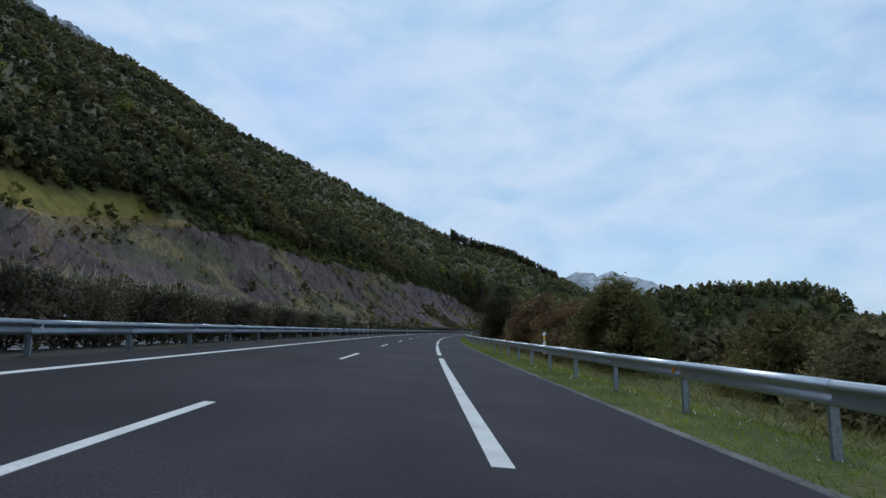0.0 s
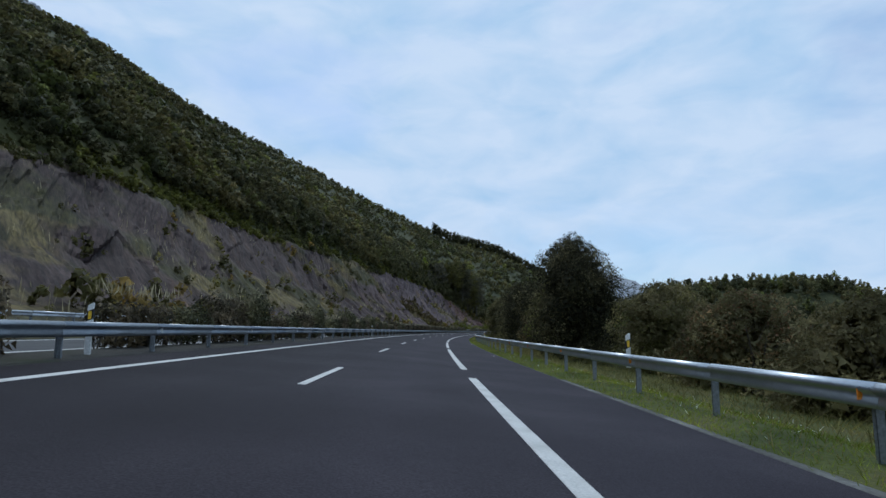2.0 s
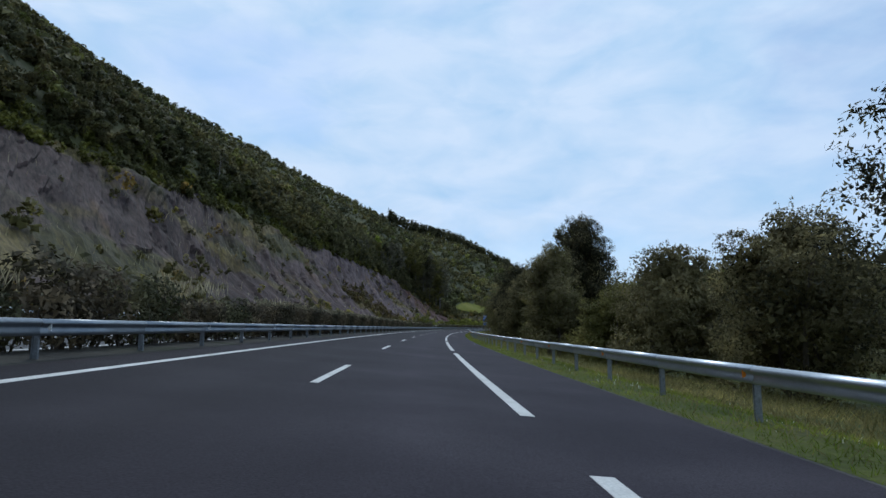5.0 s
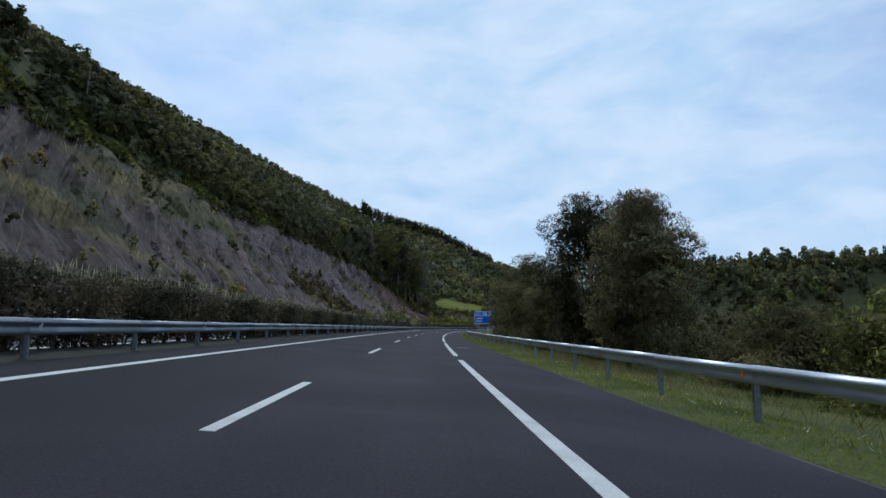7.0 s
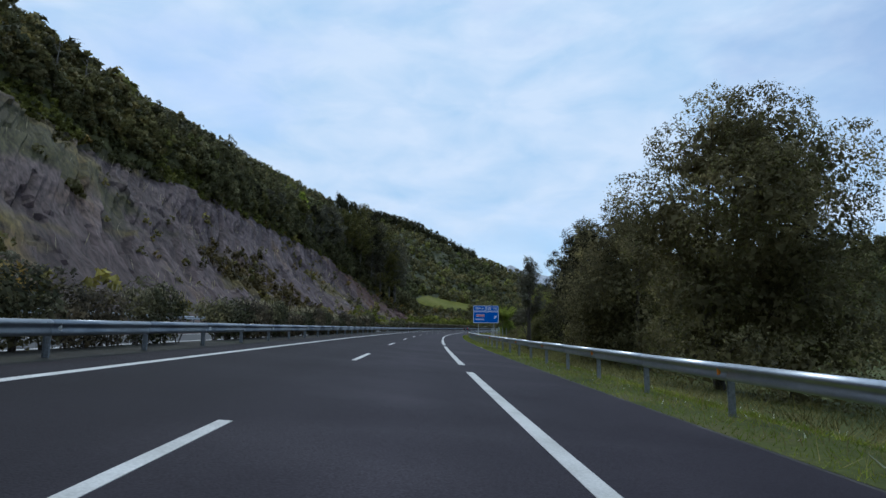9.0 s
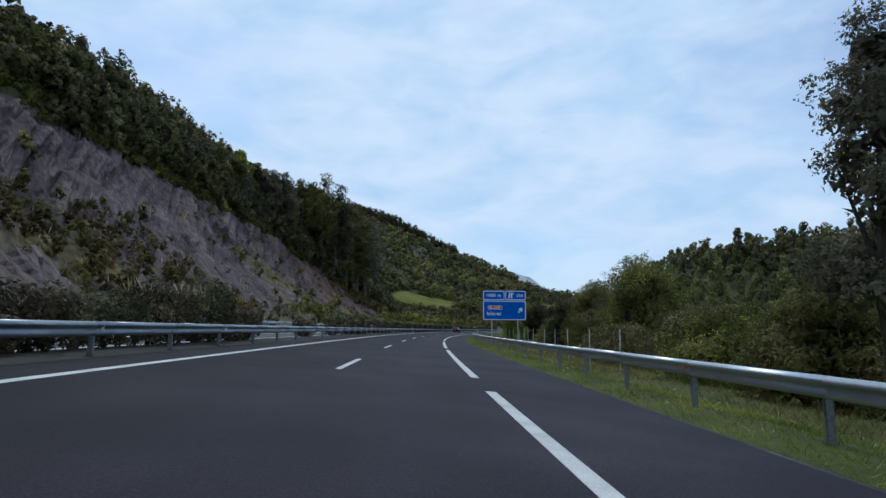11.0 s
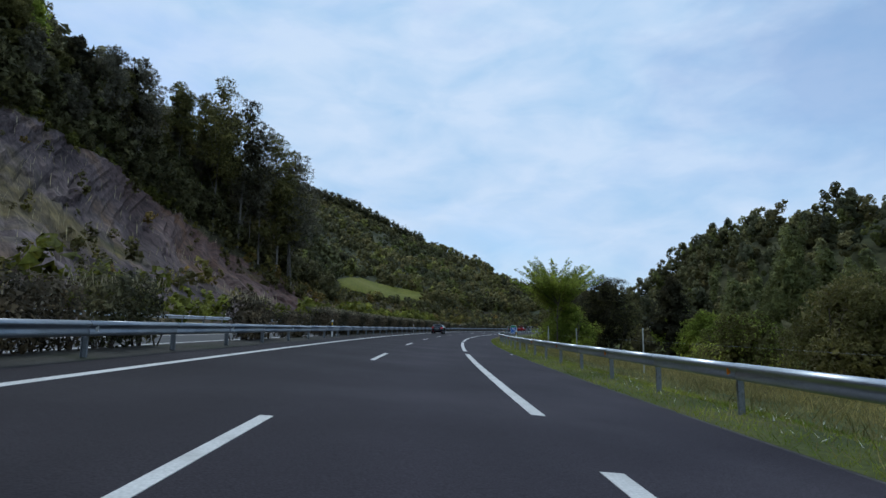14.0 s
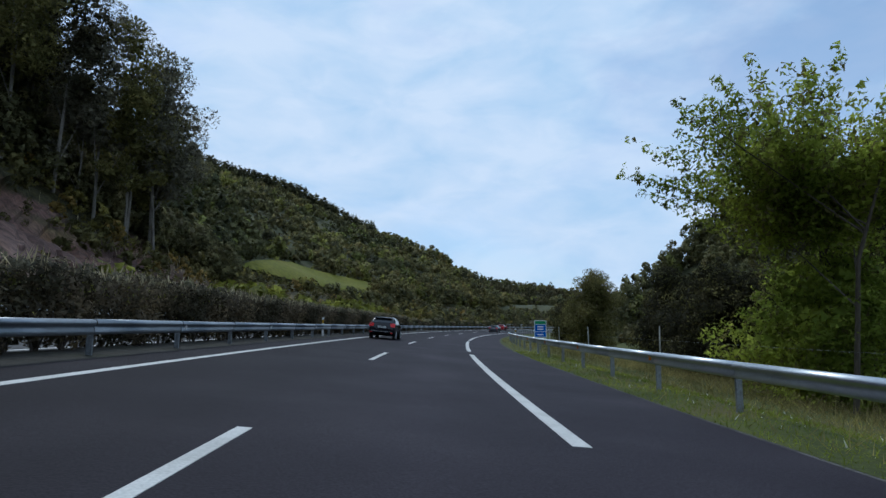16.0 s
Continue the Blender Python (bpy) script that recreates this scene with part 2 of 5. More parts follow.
def bole(bm, points, radii, sides=8):
    """One bent, tapering stem through several points."""
    rings = []
    for i, p in enumerate(points):
        a, b = Vector(points[max(0, i - 1)]), Vector(points[min(len(points) - 1, i + 1)])
        q = (b - a).to_track_quat("Z", "Y")
        rings.append([bm.verts.new(Vector(p) + q @ Vector((radii[i] * math.cos(2 * math.pi * j / sides), radii[i] * math.sin(2 * math.pi * j / sides), 0))) for j in range(sides)])
    for a, b in zip(rings, rings[1:]):
        for j in range(sides):
            bm.faces.new((a[j], a[(j + 1) % sides], b[(j + 1) % sides], b[j]))
    bm.faces.new(list(reversed(rings[0])))
    bm.faces.new(rings[-1])


def ribbon(name, stations, us, zs, mat, kind="structure", label="", category="", attr=None):
    """A strip along the road: at every station, points at the offsets us with heights zs (a list, or a function of s and u)."""
    verts = []
    for s in stations:
        for i, u in enumerate(us):
            verts.append(at(s, u, zs(s, u) if callable(zs) else zs[i]))
    k = len(us)
    faces = [(i * k + j, i * k + j + 1, (i + 1) * k + j + 1, (i + 1) * k + j) for i in range(len(stations) - 1) for j in range(k - 1)]
    me = mesh_from(name, verts, faces, [mat], True)
    return me


def colour_attr(me, name, cols):
    a = me.color_attributes.new(name, "FLOAT_COLOR", "POINT")
    flat = np.ones((len(me.vertices), 4), np.float32)
    flat[:, :3] = cols
    a.data.foreach_set("color", flat.ravel())


# ---- leaves ----
def leaf_cloud(rng, blobs, count, size, aspect=2.0, droop=0.0, shell=0.62, loose=0.5):
    """Single leaves scattered in a number of lumps: rows of corner and shading normal, three a leaf."""
    blobs = np.array(blobs, float)
    w = (blobs[:, 3] * blobs[:, 5]) ** 0.9
    pick = rng.choice(len(blobs), count, p=w / w.sum())
    d = rng.normal(size=(count, 3))
    d /= np.linalg.norm(d, axis=1)[:, None]
    rad = (shell + (1.02 - shell) * rng.random(count) ** 0.7)[:, None]
    c = blobs[pick, :3] + d * rad * blobs[pick, 3:6]
    nrm = d + rng.normal(scale=loose, size=(count, 3))
    nrm[:, 2] += 0.35
    nrm /= np.linalg.norm(nrm, axis=1)[:, None]
    t = np.cross(nrm, rng.normal(size=(count, 3)))
    t[:, 2] -= droop
    t -= nrm * (t * nrm).sum(1)[:, None]
    t /= np.linalg.norm(t, axis=1)[:, None]
    b = np.cross(nrm, t)
    sz = size * (0.6 + 0.8 * rng.random(count))[:, None]
    q = np.stack([c - t * sz * aspect * 0.4 + b * sz * 0.6, c + t * sz * aspect * 0.75, c - t * sz * aspect * 0.4 - b * sz * 0.6], 1)
    up = d * np.array([1, 1, 0.9]) + 0.45 * nrm
    up[:, 2] += 0.25
    up /= np.linalg.norm(up, axis=1)[:, None]
    face = np.cross(q[:, 1] - q[:, 0], q[:, 2] - q[:, 0])
    wrong = (face * d).sum(1) < 0
    q[wrong] = q[wrong][:, ::-1]
    return np.concatenate([q, np.repeat(up[:, None], 3, 1)], 2).reshape(-1, 6)


def leaf_mesh(name, corners, mat, k=3):
    n = len(corners) // k
    me = bpy.data.meshes.new(name)
    me.vertices.add(n * k)
    me.vertices.foreach_set("co", np.ascontiguousarray(corners[:, :3], np.float32).ravel())
    me.loops.add(n * k)
    me.loops.foreach_set("vertex_index", np.arange(n * k, dtype=np.int32))
    me.polygons.add(n)
    me.polygons.foreach_set("loop_start", np.arange(0, n * k, k, dtype=np.int32))
    me.materials.append(mat)
    me.update()
    me.validate()
    if corners.shape[1] == 6:
        me.polygons.foreach_set("use_smooth", np.ones(n, bool))
        a = me.attributes.new("custom_normal", "FLOAT_VECTOR", "POINT")
        a.data.foreach_set("vector", np.ascontiguousarray(corners[:, 3:], np.float32).ravel())
    return me


def lumps(rng, w, h, base, count, flat=0.8, taper=0.5):
    """Lumps that fill a crown of that width and height above base."""
    out = []
    for i in range(count):
        f = ((i + 0.5) / count) ** 0.85
        if taper < 0:
            env = (0.3 + 0.85 * f ** 0.7) * (1 - 0.45 * max(0, f - 0.75) * 4)
        else:
            env = (1 - taper) * math.sqrt(max(0.06, 1 - ((f - 0.4) / 0.63) ** 2)) + taper * (1 - 0.92 * f)
        r = w * rng.uniform(0.11, 0.2) * (0.5 + 0.5 * env)
        z = base + (h - base) * (0.08 + 0.87 * f) - r * 0.3
        reach = max(0.0, w / 2 * env - r * 0.8) * rng.uniform(0.45, 1.05)
        a = rng.uniform(0, 6.283) if i % 2 else 2.4 * i
        out.append((reach * math.cos(a), reach * math.sin(a), z, r, r, r * flat))
    return out


def sprays(rng, w, h, clear, count):
    """Lumps strung along branches that fan outwards and upwards from low on the trunk."""
    out = []
    for i in range(count):
        a = 2.4 * i + rng.uniform(-0.4, 0.4)
        rise = rng.uniform(0.34, 1.0)
        z0 = h * (clear + 0.25 * rng.random())
        reach = w / 2 * math.sqrt(max(0.05, 1.08 - rise ** 2)) * rng.uniform(0.75, 1.1)
        top = z0 + (h - z0) * (0.22 + 0.78 * rise) * rng.uniform(0.88, 1.05)
        for k in range(9):
            f = 0.25 + 0.75 * k / 8
            r = (0.95 - 0.7 * f) * w / 12
            bow = 0.12 * w * f * (1 - f)
            out.append((reach * f * math.cos(a), reach * f * math.sin(a), z0 + (top - z0) * f + bow, r, r, r * 0.8))
    return out


def clusters(rng, blobs, size):
    """Small tufts of foliage over the outside of each lump."""
    out = []
    for b in blobs:
        for i in range(int(10 + 9 * b[3] * b[3] / (0.25 + size))):
            d = rng.normal(size=3)
            d /= np.linalg.norm(d)
            r = (0.2 + 2.2 * size) * rng.uniform(0.6, 1.25)
            q = b[:3] + d * (b[3:6] - 0.4 * r) * rng.uniform(0.8, 1.05)
            out.append((q[0], q[1], q[2], r, r, r * 0.75))
    return out


def grow(name, s, u, w, h, colour, label, category="tree", leaves=2600, size=0.2, clear=0.15, bark="bark", taper=0.5, aspect=1.8, stems=1, seed=0, z=None, group="", lump_count=14, mixin="", shell=0.62, place=None, droop=0.0, branchy=0):
    """A tree or bush: stems with limbs, and a crown of single leaves in uneven lumps."""
    rng = np.random.default_rng(seed + 11)
    p = at(s, u, right_z(u) if z is None else z) if place is None else Vector(place)
    thing = empty(name, Matrix.Translation(p) @ pose(0, 0, 0, 0, 0, float(rng.uniform(0, 360))), label, category, group)
    blobs = np.array(lumps(rng, w, h, h * clear, lump_count, taper=taper))
    if taper < 0:
        blobs[:, 3:6] *= 0.7
    wide = np.percentile(np.hypot(blobs[:, 0], blobs[:, 1]) + blobs[:, 3], 92)
    blobs[:, (0, 1, 3, 4)] *= w / 2 / wide
    blobs[:, (2, 5)] *= h / (blobs[:, 2] + blobs[:, 5]).max()
    if branchy:
        blobs = np.array(sprays(rng, w, h, clear, branchy))
    sprig = []
    for i in range(int(12 + 0.3 * w * h)):
        b = blobs[rng.integers(len(blobs))]
        d = rng.normal(size=3)
        d[2] = abs(d[2]) + 0.6
        d /= np.linalg.norm(d)
        for k in range(3):
            q = b[:3] + d * (b[3:6] * 0.9 + 0.16 * k)
            r = 0.17 - 0.04 * k
            sprig.append((q[0], q[1], q[2], r, r, r))
    bm = bmesh.new()
    for i in range(stems):
        a = rng.uniform(0, 6.283)
        foot = Vector((math.cos(a), math.sin(a), 0)) * (0.12 * w if stems > 1 else 0)
        foot.z = -0.3
        bend = foot * 1.6 + Vector((rng.uniform(-0.05, 0.05) * w, rng.uniform(-0.05, 0.05) * w, h * 0.45))
        r = (0.02 * h + 0.02) * (0.6 if stems > 1 else 1) * (0.5 if branchy else 1) * (0.3 if bark == "pale_bark" else 1)
        if category == "tree":
            bm = bmesh.new()
        tip = bend + Vector((rng.uniform(-0.08, 0.08) * w, rng.uniform(-0.08, 0.08) * w, h * 0.3))
        bole(bm, (foot, bend, tip), (r * 1.25, r * 0.8, r * 0.25))
        stock = part("trunk", bm, M[bark], thing) if category == "tree" else None
        for k in rng.choice(len(blobs), min(6, len(blobs)), replace=False):
            e = Vector([float(c) for c in blobs[k][:3]])
            f = float(np.clip(e.z / h - 0.25, 0.08, 0.85))
            st = foot.lerp(bend, f / 0.5) if f < 0.5 else bend.lerp(tip, (f - 0.5) / 0.5)
            if stock:
                bm = bmesh.new()
            tube(bm, st, e, r * 0.4, r * 0.1, 5)
            if stock:
                part("limb", bm, M[bark], stock)
    if category != "tree":
        part("stem", bm, M[bark], thing)
    core = [(b[0] * 0.7, b[1] * 0.7, b[2] * 0.93, b[3] * 1.0, b[4] * 1.0, b[5] * 1.0) for b in blobs]
    main = np.concatenate([leaf_cloud(rng, clusters(rng, blobs, size) if not branchy else blobs, leaves, size, aspect, droop, 0.25 if not branchy else shell), leaf_cloud(rng, core, leaves // 5 if not branchy else 4, size * 3.4, 1.2, droop, 0.1), leaf_cloud(rng, sprig, 9 * len(sprig), size * 0.75, aspect, 0, 0.2)])
    part("crown", leaf_mesh("crown", main, L[colour]), None, thing)
    if mixin:
        extra = leaf_cloud(rng, blobs[::2], leaves // 4, size, aspect, droop, 0.8)
        part("crown_patch", leaf_mesh("crown_patch", extra, L[mixin]), None, thing)
    return thing

# ---- ground, road and slopes ----
LANE = 3.5
STATIONS = [-60 + 4 * i for i in range(196)]
bm = bmesh.new()
for i in range(61):
    for j in range(61):
        bm.verts.new((-3000 + 100 * i * 1.0, -1500 + 100 * j, -2.75))
bm.verts.ensure_lookup_table()
for i in range(60):
    for j in range(60):
        a = i * 61 + j
        bm.faces.new([bm.verts[k] for k in (a, a + 61, a + 62, a + 1)])
me = bpy.data.meshes.new("ground")
bm.to_mesh(me)
bm.free()
me.materials.append(M["grass_ground"])
ground = tagged(new("ground", me), "flat green lowland reaching the horizon", "ground", kind="structure")

lane_u = [-8.15, -7.2, -6.2, -5.25, -4.3, -3.5, -2.7, -1.75, -0.8, 0.0, 0.9, 2.0, 2.88]
road_me = ribbon("road", STATIONS, lane_u, lambda s, u: -CROSS * u, M["asphalt"])
# wheel-track tones, with lens vignetting painted in as a darker left side
tone = {-8.15: 0.75, -7.2: 0.6, -6.2: 0.6, -5.25: 0.78, -4.3: 0.74, -3.5: 0.95, -2.7: 1.05, -1.75: 1.3, -0.8: 1.1, 0.0: 1.2, 0.9: 1.2, 2.0: 1.25, 2.88: 1.3}
colour_attr(road_me, "lane", np.repeat(np.array([tone[u] for u in lane_u] * len(STATIONS))[:, None], 3, 1))
road = tagged(new("road", road_me), "dark asphalt carriageway with two lanes and a shoulder", "road", kind="structure")
opp_me = ribbon("road", STATIONS, [-23.6, -18, -12.5], [0.66, 0.6, 0.54], M["opposite"])
opposite_road = tagged(new("road_opposite", opp_me), "grey asphalt of the opposite carriageway behind the hedge", "road", kind="structure")
med_me = ribbon("median", STATIONS, [-12.5, -11.6, -10, -8.8, -8.15], [0.53, 0.62, 0.74, 0.7, 0.636], M["dirt"])
median = tagged(new("median", med_me), "bare earth strip between the carriageways", "median", kind="structure")
edge_me = ribbon("road_edge", [q for q in STATIONS if q <= 76], [2.87, 2.89, 3.04, 3.06], [-0.23, -0.212, -0.222, -0.3], M["kerb"])
road_edge = tagged(new("pavement_edge", edge_me), "worn pale concrete edge along the shoulder", "edge strip", kind="structure")
rim_me = ribbon("road_edge", [q for q in STATIONS if q >= 76], [2.87, 2.88, 2.95, 3.0], [-0.23, -0.222, -0.228, -0.3], M["dust"])
dusty_edge = tagged(new("pavement_edge", rim_me), "dusty crumbled asphalt edge along the shoulder", "edge strip", kind="structure")
NEAR_R = [3.0, 3.9, 4.4, 5.2, 6.0, 7.5, 9, 11, 14, 18, 24, 32, 45, 60]


def verge_z(s, u):
    return right_z(u) + (0.0 if u < 4 else 0.12 * min(1, (u - 4) / 4) * noise.noise((s * 0.11, u * 0.2, 3.1)))


verge_me = ribbon("verge", [-60 + 2 * i for i in range(390)], NEAR_R, verge_z, M["grass_ground"])
verge = tagged(new("verge", verge_me), "grassy verge falling away behind the guardrail", "verge", kind="structure")


def strip(s0, s1, u, w, steps, lift=0.005):
    vs, fs = [], []
    for i in range(steps + 1):
        s = s0 + (s1 - s0) * i / steps
        for d, zz in ((-w / 2, -0.02), (-w / 2, lift), (w / 2, lift), (w / 2, -0.02)):
            p = at(s, u + d)
            vs.append((p.x, p.y, p.z + zz))
    for i in range(steps):
        for j in range(3):
            fs.append((i * 4 + j, i * 4 + j + 1, i * 4 + j + 5, i * 4 + j + 4))
    fs += [(0, 1, 2, 3), (steps * 4 + 3, steps * 4 + 2, steps * 4 + 1, steps * 4)]
    return mesh_from("marking", vs, fs, [M["paint"]])


for n in range(-3, 40):
    e1 = 5.55 + 17 * n
    part("lane_dash", strip(e1 - 5, e1, -LANE, 0.15, 2), None, road)
for n in range(-3, 28):
    e0 = 24.2 + 24.72 * n
    part("edge_dash", strip(e0 - 21.2, e0, 0, 0.22, 6), None, road)
part("edge_line", strip(-60, 716, -2 * LANE, 0.2, 190), None, road)
part("edge_line", strip(-60, 716, -13.6 + 0.0, 0.2, 190, 0.0), None, opposite_road).location.z = -0.49 - 0.02
part("edge_line", strip(-60, 716, -22.4, 0.2, 190, 0.0), None, opposite_road).location.z = -1.08 - 0.02

# left slope: rock cut, then hillside
CREST_S = [-80, 80, 95, 112, 135, 155, 196, 232, 281, 310, 340, 365, 413, 438, 470, 500, 512, 530, 550, 600, 740]
CREST_Z = [20, 20.5, 20.5, 23.5, 28, 30.5, 32, 32, 35, 36, 36, 35, 36.5, 35.5, 33, 26.8, 26, 22, 16, 12, 8]
CUT_U = [-23.6, -24.6, -25.8, -29, -34, -40, -48, -56, -62, -66]
CUT_Z = [0.66, 1.1, 1.5, 2.2, 4.5, 8.0, 13.5, 21.5, 28.5, 32.0]


def crest(s):
    return float(np.interp(s, CREST_S, CREST_Z))


def cut_z(s, u):
    z = float(np.interp(-u, [-a for a in CUT_U], CUT_Z))
    k = (crest(s) - 1.5) / 30.5
    return z if z < 1.5 else 1.5 + (z - 1.5) * k


def fbm(p, k=4):
    return noise.fractal(Vector(p), 1.0, 2.1, k)


def slab_at(a, b, seed):
    """Offset of a tilted rock slab: sharp steps between neighbouring slabs, each one flat."""
    q = noise.voronoi(Vector((a, b, seed)))[1][0]
    r = [noise.cell(Vector((q.x * 91.7 + k, q.y * 57.3, q.z * 13.1))) for k in (0.5, 7.5, 19.5)]
    return 0.5 * r[0] + 0.9 * r[1] * (a - q.x) + 0.7 * r[2] * (b - q.y)


cut_s = [-120 + 0.6 * i for i in range(1433)]
LEAN = 1.5                          # run of the fissures along the road for each metre of height
cut_u = [-23.6, -24.6, -25.8, -27.4, -29] + [-29 - 37 * (i / 72) for i in range(1, 73)]
verts, cover = [], []
for s_foot in cut_s:
    for u in cut_u:
        lift = max(0.0, float(np.interp(-u, [-a for a in CUT_U], CUT_Z)) - 1.5)
        s = min(739.0, s_foot + LEAN * lift)
        p = at(s, u, cut_z(s, u))
        f = min(1.0, max(0.0, (-u - 28) / 8)) * min(1.0, max(0.15, (-u - 28) / 10))
        strata = fbm((s * 0.06 + p.z * 0.02, p.z * 0.04, 0.3), 3)
        hard = float(np.interp(s, [250, 320, 480, 540], [0.6, 1.0, 1.0, 0.5]))
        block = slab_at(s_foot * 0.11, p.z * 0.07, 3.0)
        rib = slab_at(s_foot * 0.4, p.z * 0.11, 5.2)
        crack = abs(noise.noise((s_foot * 0.6, p.z * 0.12, 2.2)))
        ledge = abs(noise.noise((s * 0.02, p.z * 0.13, 8.8)))
        f *= min(1.0, max(0.0, (66 + u) / 3))
        d = f * (1.6 * strata + hard * (1.3 * block + 0.9 * rib + 1.1 * min(0.35, crack)) - 1.1 * ledge)
        th = head(s)
        p.x += -math.cos(th) * -d * 0.75
        p.y += -math.sin(th) * -d * 0.75
        p.z += 0.5 * d
        verts.append(p)
        g = fbm((s * 0.03, u * 0.06, 9.0), 4) + 0.25 * noise.noise((s * 0.4, u * 0.4, 1.0))
        lime = float(np.interp(s, [280, 330, 400, 440, 520], [0.1, 0.4, 0.7, 0.8, 0.3]))
        green = max(0.0, min(1.0, (g + 0.05 - 0.34 * lime + (0.35 if u > -33 else 0) + (0.3 if u < -63 else 0)) * 3.2))
        if s > 522:
            green = max(green, min(1.0, (s - 522) / 14))
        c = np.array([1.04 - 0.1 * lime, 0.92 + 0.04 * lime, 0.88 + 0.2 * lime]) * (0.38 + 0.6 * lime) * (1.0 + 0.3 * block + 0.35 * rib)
        if s > 470:
            c = c * (1 - 0.5 * min(1, (s - 470) / 30)) + np.array([1.25, 0.8, 0.55]) * 0.5 * min(1, (s - 470) / 30)
        grass = np.array([0.86, 0.88, 0.36]) if noise.noise((s * 0.05, u * 0.1, 4)) > 0.05 else np.array([0.4, 0.48, 0.2])
        if s < 140 and u < -63.0 + 2 * noise.noise((s * 0.08, 3.3, 0.7)) - 0.02 * max(0, s - 100):
            green, grass = 1.0, np.array([1.1, 1.0, 0.3])
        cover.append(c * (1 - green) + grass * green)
k = len(cut_u)
faces = [(i * k + j + 1, i * k + j, (i + 1) * k + j, (i + 1) * k + j + 1) for i in range(len(cut_s) - 1) for j in range(k - 1)]
cut_me = mesh_from("rock_cut", verts, faces, [M["rock"]], False)
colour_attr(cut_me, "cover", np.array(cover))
rock_cut = tagged(new("rock_cut", cut_me), "grey slate road cutting with grassy ledges", "rock face", kind="structure")

RIDGE = [(-80, -643, 628, 470), (10, -588, 679, 452), (70, -519, 733, 422), (120, -464, 769, 395), (170, -401, 770, 364), (220, -351, 783, 332), (270, -301, 867, 310), (320, -249, 1008, 309), (365, -160, 1086, 280), (405, -51, 1056, 216), (440, 33, 1077, 182), (470, 67, 1116, 170), (515, 157, 1066, 139), (555, 226, 1023, 99), (590, 241, 947, 79), (615, 257, 891, 58), (650, 345, 967, 44), (690, 480, 1050, 44), (740, 640, 1050, 38)]
rs = [r[0] for r in RIDGE]
V_ROWS = [0, 0.008, 0.018, 0.03, 0.045, 0.06, 0.08, 0.1, 0.125, 0.15] + [0.15 + 0.85 * i / 24 for i in range(1, 25)]


def hill_at(s, v):
    """A place on the hillside: v from the top of the cutting (0) to the skyline (1)."""
    a = at(s, -66, crest(s))
    b = Vector([float(np.interp(s, rs, [r[k] for r in RIDGE])) for k in (1, 2, 3)])
    p = a.lerp(b, v)
    swell = 13 * (1 - math.exp(-v / 0.02)) * math.exp(-v / 0.22) * float(np.interp(s, [100, 200, 300, 480, 530, 560, 640], [0.3, 0.75, 0.85, 0.85, 0.55, 0.1, 0.15]))
    amp = min(1, v * 12) * (1 - 0.8 * v ** 6)
    p.z += swell + amp * (7 * fbm((p.x * 0.006, p.y * 0.006, 0.5), 4) - 4 * math.sin(math.pi * v))
    if v < 0.001:
        p.z -= 0.4
    return p


hill_s = [-60 + 5 * i for i in range(160)]
verts, cover = [], []
for s in hill_s:
    for v in V_ROWS:
        p = hill_at(s, v)
        verts.append(p)
        c = np.array([1.0, 1.0, 1.0])
        if v < 0.0125 and s < 128:
            c = np.array([3.0, 2.3, 0.9]) * (1 + 0.35 * noise.noise((s * 0.09, v * 300, 3)))
        elif v < 0.01:
            c = np.array([1.3, 1.2, 1.1])
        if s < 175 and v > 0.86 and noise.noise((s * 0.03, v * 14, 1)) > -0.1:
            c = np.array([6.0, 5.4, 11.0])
        cover.append(c)
    q = hill_at(s, 1.0)
    verts.append(Vector((q.x - 60, q.y + 160, q.z * 0.6)))
    cover.append(np.ones(3))
k = len(V_ROWS) + 1
faces = [(i * k + j + 1, i * k + j, (i + 1) * k + j, (i + 1) * k + j + 1) for i in range(len(hill_s) - 1) for j in range(k - 1)]
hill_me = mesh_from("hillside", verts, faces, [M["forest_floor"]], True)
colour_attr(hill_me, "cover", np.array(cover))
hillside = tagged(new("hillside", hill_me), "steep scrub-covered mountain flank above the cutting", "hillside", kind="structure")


# bare limestone crag on the skyline
crng = np.random.default_rng(77)
vs, fs = [], []
for i in range(130):
    cs, cv = crng.uniform(38, 128), 0.985 - 0.12 * crng.random() ** 1.3
    if noise.noise((cs * 0.05, cv * 18, 2.7)) < -0.12:
        continue
    c0 = hill_at(cs, cv)
    bm = bmesh.new()
    bmesh.ops.create_icosphere(bm, subdivisions=2, radius=1.0)
    size = Vector((crng.uniform(4, 11), crng.uniform(4, 11), crng.uniform(4, 8)))
    k0 = len(vs)
    for v in bm.verts:
        q = v.co * (1 + 0.45 * noise.cell(v.co * 1.9 + Vector((i * 3.1, 0, 0))) + 0.25 * noise.noise(v.co * 3.0 + Vector((0, i * 1.7, 0))))
        vs.append(c0 + Vector((q.x * size.x, q.y * size.y, q.z * size.z - 1.5)))
    fs += [tuple(k0 + v.index for v in f.verts) for f in bm.faces]
    bm.free()
M["crag"] = material("crag_limestone", [(0.16, 0.16, 0.165), (0.3, 0.3, 0.31), (0.42, 0.42, 0.43)], 0.03, 0.3, 0.9, 0.6, 0.8, stretch=(1, 1, 0.35), contrast=0.5, detail=8.0)
tagged(new("crag", mesh_from("crag", vs, fs, [M["crag"]])), "bare pale grey limestone crag along the mountain crest", "crag", kind="structure")


